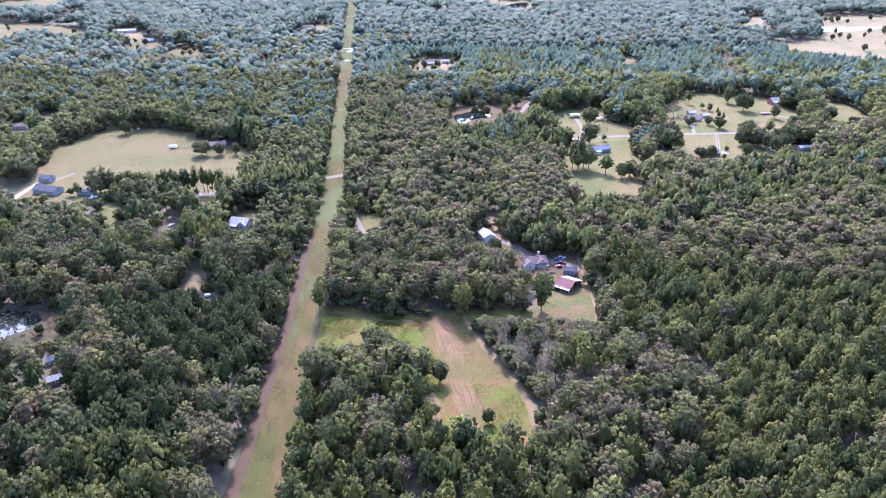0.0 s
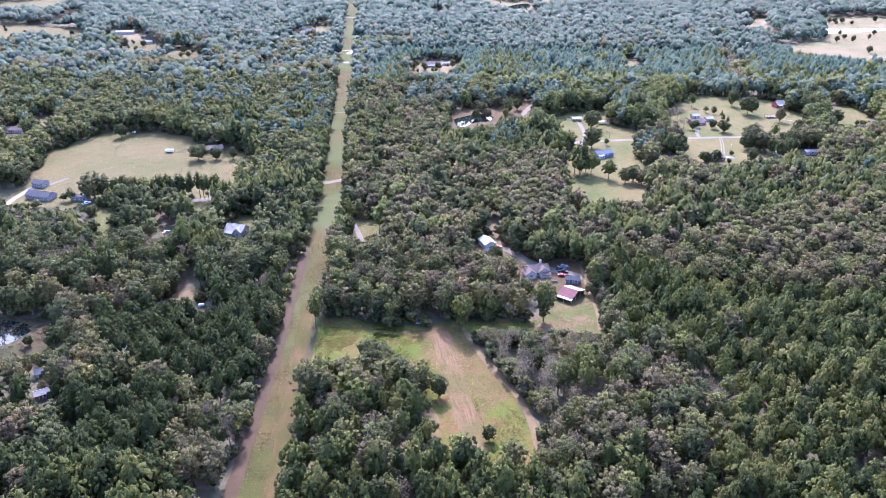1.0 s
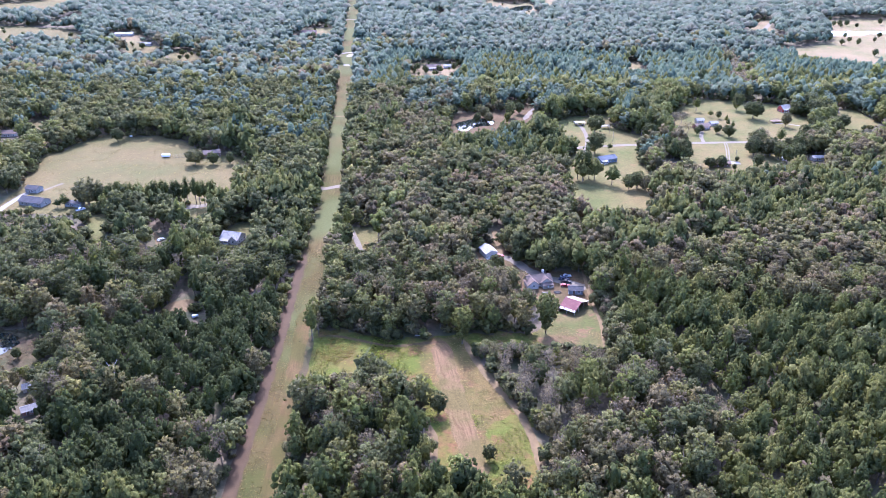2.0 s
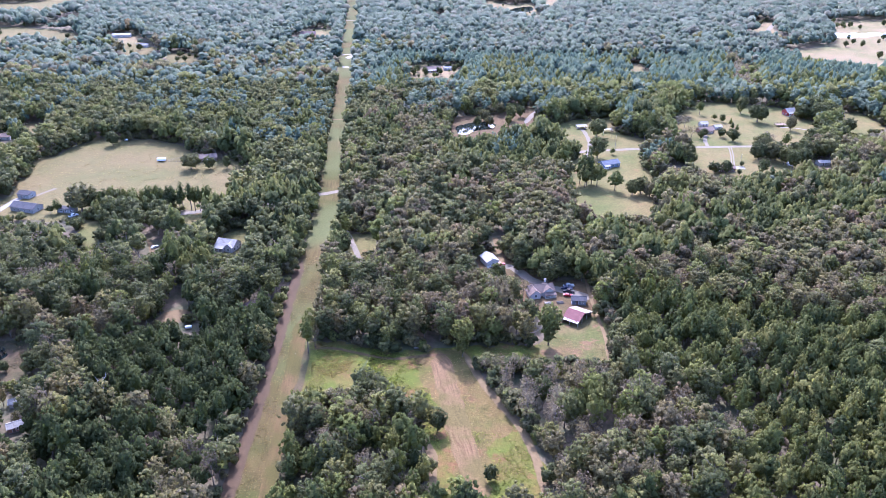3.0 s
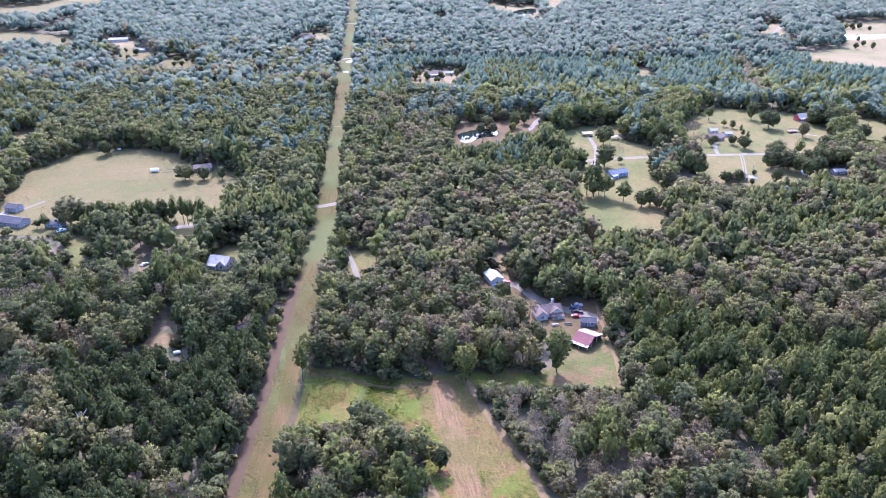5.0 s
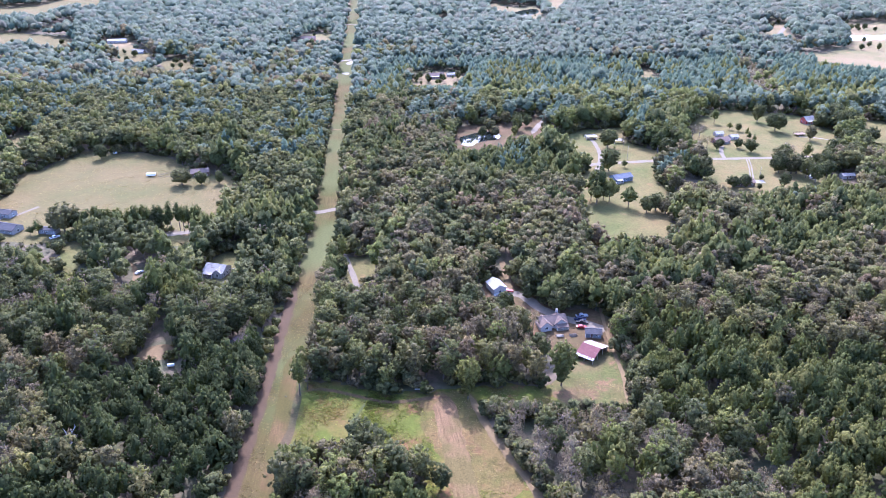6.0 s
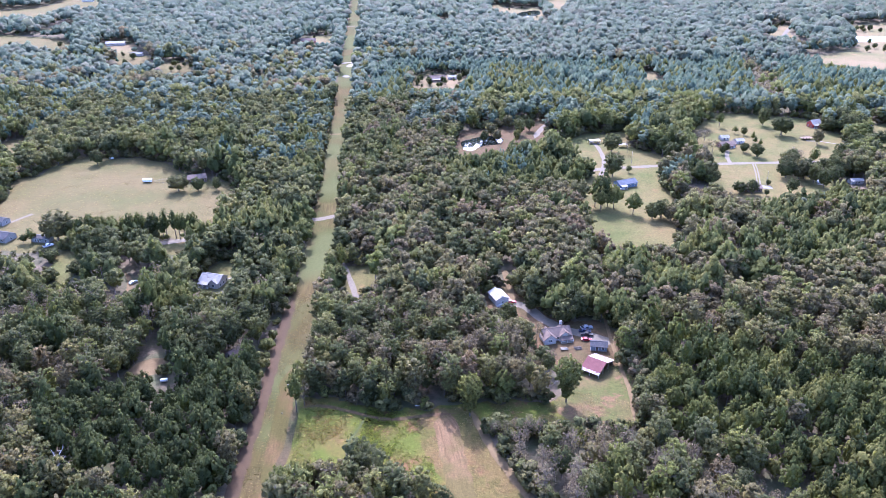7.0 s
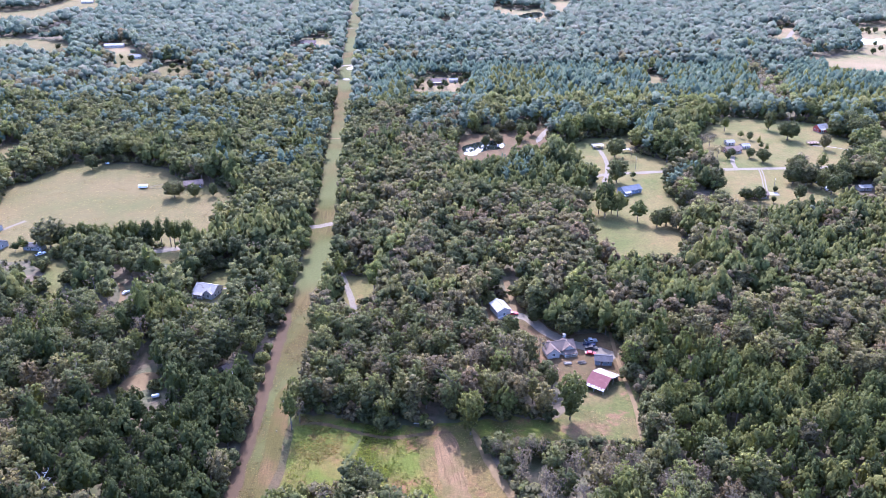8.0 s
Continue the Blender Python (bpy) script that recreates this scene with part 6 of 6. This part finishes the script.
    ("gold", 3, 170.0, 618.0, 0.42, 0.9, "small yellow-green tree on the lawn"),
    ("gold", 1, -8.0, 345.0, 0.7, 0.8, "yellow-green tree inside the woods"),
]
for kind, k, x, y, s, wide, label in OPEN:
    if y > 540 and x > 60 and kind == "open":
        s *= 1.15
    plant(kind, k, x, y, (x * 7 + y * 3) % 360, s, label, wide=wide)
rng = np.random.default_rng(77)
for k in range(22):   # tall pines in a row between meadow and road
    plant("tall", k, -228 + 3.1 * k + rng.uniform(-1, 1), 450.5 + 0.36 * k + rng.uniform(-1.5, 1.5), rng.uniform(0, 360), rng.uniform(0.9, 1.1),
          "tall pine in a row along the meadow", "row of pines", 1.05)
for outline, n in ((FAR_A, 20), (FAR_D, 7), (FAR_H, 8), (FAR_L, 6), (FAR_E, 14), (FAR_G, 9), (FAR_B, 6)):   # small trees left standing in the distant clearings
    q = np.array(outline, float)
    spot = rng.uniform(q.min(0), q.max(0), (n * 6, 2))
    spot = spot[inside(spot[:, 0], spot[:, 1], q)]
    spot = spot[[min(math.hypot(x - a, y - b) for a, b in ((-46, 868), (-30, 876), (-231, 1086), (-424, 990), (74, 1360))) > 13 for x, y in spot]][:n]
    for k, (px, py) in enumerate(spot):
        plant("open" if k % 3 else "pine", k, px, py, rng.uniform(0, 360), rng.uniform(0.3, 0.75), "small tree standing in a distant clearing", "clearing trees", 1.1)
for k in range(46):   # scattered trees on the far pasture
    px, py = rng.uniform(450, 640), rng.uniform(945, 1260)
    if inside(np.array([px]), np.array([py]), FAR_C)[0] and not inside(np.array([px]), np.array([py]), POND_C)[0]:
        plant("open", k, px, py, rng.uniform(0, 360), rng.uniform(0.6, 0.9), "single tree on the distant pasture", "pasture trees", 0.9)


def dead_tree(x, y, h):
    """A leafless tree: trunk, forked limbs and twigs, bleached pale."""
    rng = np.random.default_rng(9)
    ob = thing("dead_tree", x, y, 40, "bleached leafless dead tree among young pines", "tree")
    part("trunk", tube(tube(bmesh.new(), (0, 0, -0.2), (0.3, 0.1, h * 0.45), 0.34, 0.26, 8), (0.3, 0.1, h * 0.45), (0.1, 0.5, h * 0.8), 0.26, 0.1, 7), M["dead_wood"], ob)
    for k in range(9):
        a, z = k * 2.4, h * (0.38 + 0.055 * k)
        root = Vector((0.25, 0.2, z))
        tip = root + Vector((math.cos(a) * rng.uniform(1.8, 3.4), math.sin(a) * rng.uniform(1.8, 3.4), rng.uniform(2.0, 4.2)))
        limb = tube(bmesh.new(), root, tip, 0.15, 0.06, 6)
        for j in range(3):
            start = root.lerp(tip, 0.45 + 0.22 * j)
            tube(limb, start, start + Vector((rng.uniform(-1.2, 1.2), rng.uniform(-1.2, 1.2), rng.uniform(0.7, 1.8))), 0.07, 0.025, 5)
        part("limb", limb, M["dead_wood"], ob)


dead_tree(-137.5, 257.5, 15.0)


# ---- weeds and tufts on the open ground ----
def tufts(name, outline, n, size, stops, label, seed):
    rng = np.random.default_rng(seed)
    q = np.asarray(outline, float)
    p = rng.uniform(q.min(0), q.max(0), (n * 3, 2))
    p = p[inside(p[:, 0], p[:, 1], q)]
    p = p[waves(p[:, 0], p[:, 1], 16, seed) > rng.uniform(0.05, 0.9, len(p))]
    for line, w in LINES:
        lo, hi = line.min(0) - 8, line.max(0) + 8
        if (hi < q.min(0)).any() or (lo > q.max(0)).any():
            continue
        p = p[~near_line(p[:, 0], p[:, 1], line, w / 2 * 0.9)]
    p = p[:n]
    d = sphere_points(rng, len(p) * 3, 0.75)
    at = np.repeat(np.c_[p, np.full(len(p), size * 0.25)], 3, 0) + rng.normal(0, size * 0.9, (len(p) * 3, 3)) * [1, 1, 0.1]
    v, f, q = sprays(rng, at, d, size)
    q = np.tile([[0.0, 0.0, 1.0]], (len(v), 1))
    return tagged(new(name, mesh_of(name, v, f, q, [leaf_material(name + "_leaves", stops, True)], None, np.repeat(rng.uniform(0, 1, len(p)), 12))), label, "weeds", kind="stuff")


tufts("bank_brush", BANK_L, 500, 0.6, [(0.0, (0.12, 0.082, 0.055)), (1.0, (0.085, 0.078, 0.038))], "brown brush on the pond's bank", 8)

GREENS = [(0.0, (0.13, 0.14, 0.03)), (0.6, (0.16, 0.165, 0.035)), (1.0, (0.2, 0.185, 0.05))]
STRAWS = [(0.0, (0.17, 0.125, 0.07)), (0.6, (0.21, 0.155, 0.09)), (1.0, (0.16, 0.15, 0.055))]
RUSTS = [(0.0, (0.22, 0.13, 0.05)), (0.6, (0.19, 0.14, 0.05)), (1.0, (0.15, 0.15, 0.04))]
LIMES = [(0.0, (0.12, 0.15, 0.025)), (0.6, (0.16, 0.175, 0.03)), (1.0, (0.2, 0.19, 0.04))]
tufts("field_weeds", [(-68, 310), (-52, 306), (-45, 302), (-49, 290), (-55, 282), (-65, 290)], 900, 0.28, RUSTS, "rust-coloured weeds at the corner of the field", 28)
tufts("field_weeds", [(-41, 303), (-31, 301), (-27, 289), (-30, 277), (-37, 266), (-45, 268), (-42, 285)], 3200, 0.42, LIMES, "bright lime-green weeds in the damp of the field", 29)
tufts("field_weeds", [(-66, 306), (-47, 306), (-22, 302), (-16, 285), (-12, 262), (-8, 240), (-18, 258), (-40, 268), (-64, 264)], 3600, 0.3, GREENS, "lush yellow-green weeds in the hay field", 21)
tufts("field_straw", DRY, 2600, 0.2, STRAWS, "straw tussocks on the mown half of the field", 22)
tufts("field_weeds", [(4, 292), (27, 292), (58, 297), (64, 312), (40, 320), (28, 312), (2, 308)], 1500, 0.2, STRAWS, "dry and green tufts before the barn", 23)
tufts("field_weeds", [(-6, 212), (26, 214), (25, 240), (14, 252), (2, 252)], 1100, 0.26, GREENS, "yellow-green weeds on the field's near end", 24)
tufts("yard_grass", [(30, 342), (60, 345), (64, 330), (45, 332), (34, 335)], 500, 0.2, STRAWS, "tan tufts round the farmhouse yard", 25)
tufts("corridor_tussocks", [(-76, 185), (-80, 240), (-84, 300), (-91, 400), (-77, 400), (-70, 330), (-66, 270), (-60, 200)], 5200, 0.26, STRAWS, "pale straw tussocks on the mown corridor", 26)
tufts("meadow_tufts", MEADOW, 2600, 0.34, STRAWS, "dry grass tufts on the meadow", 27)
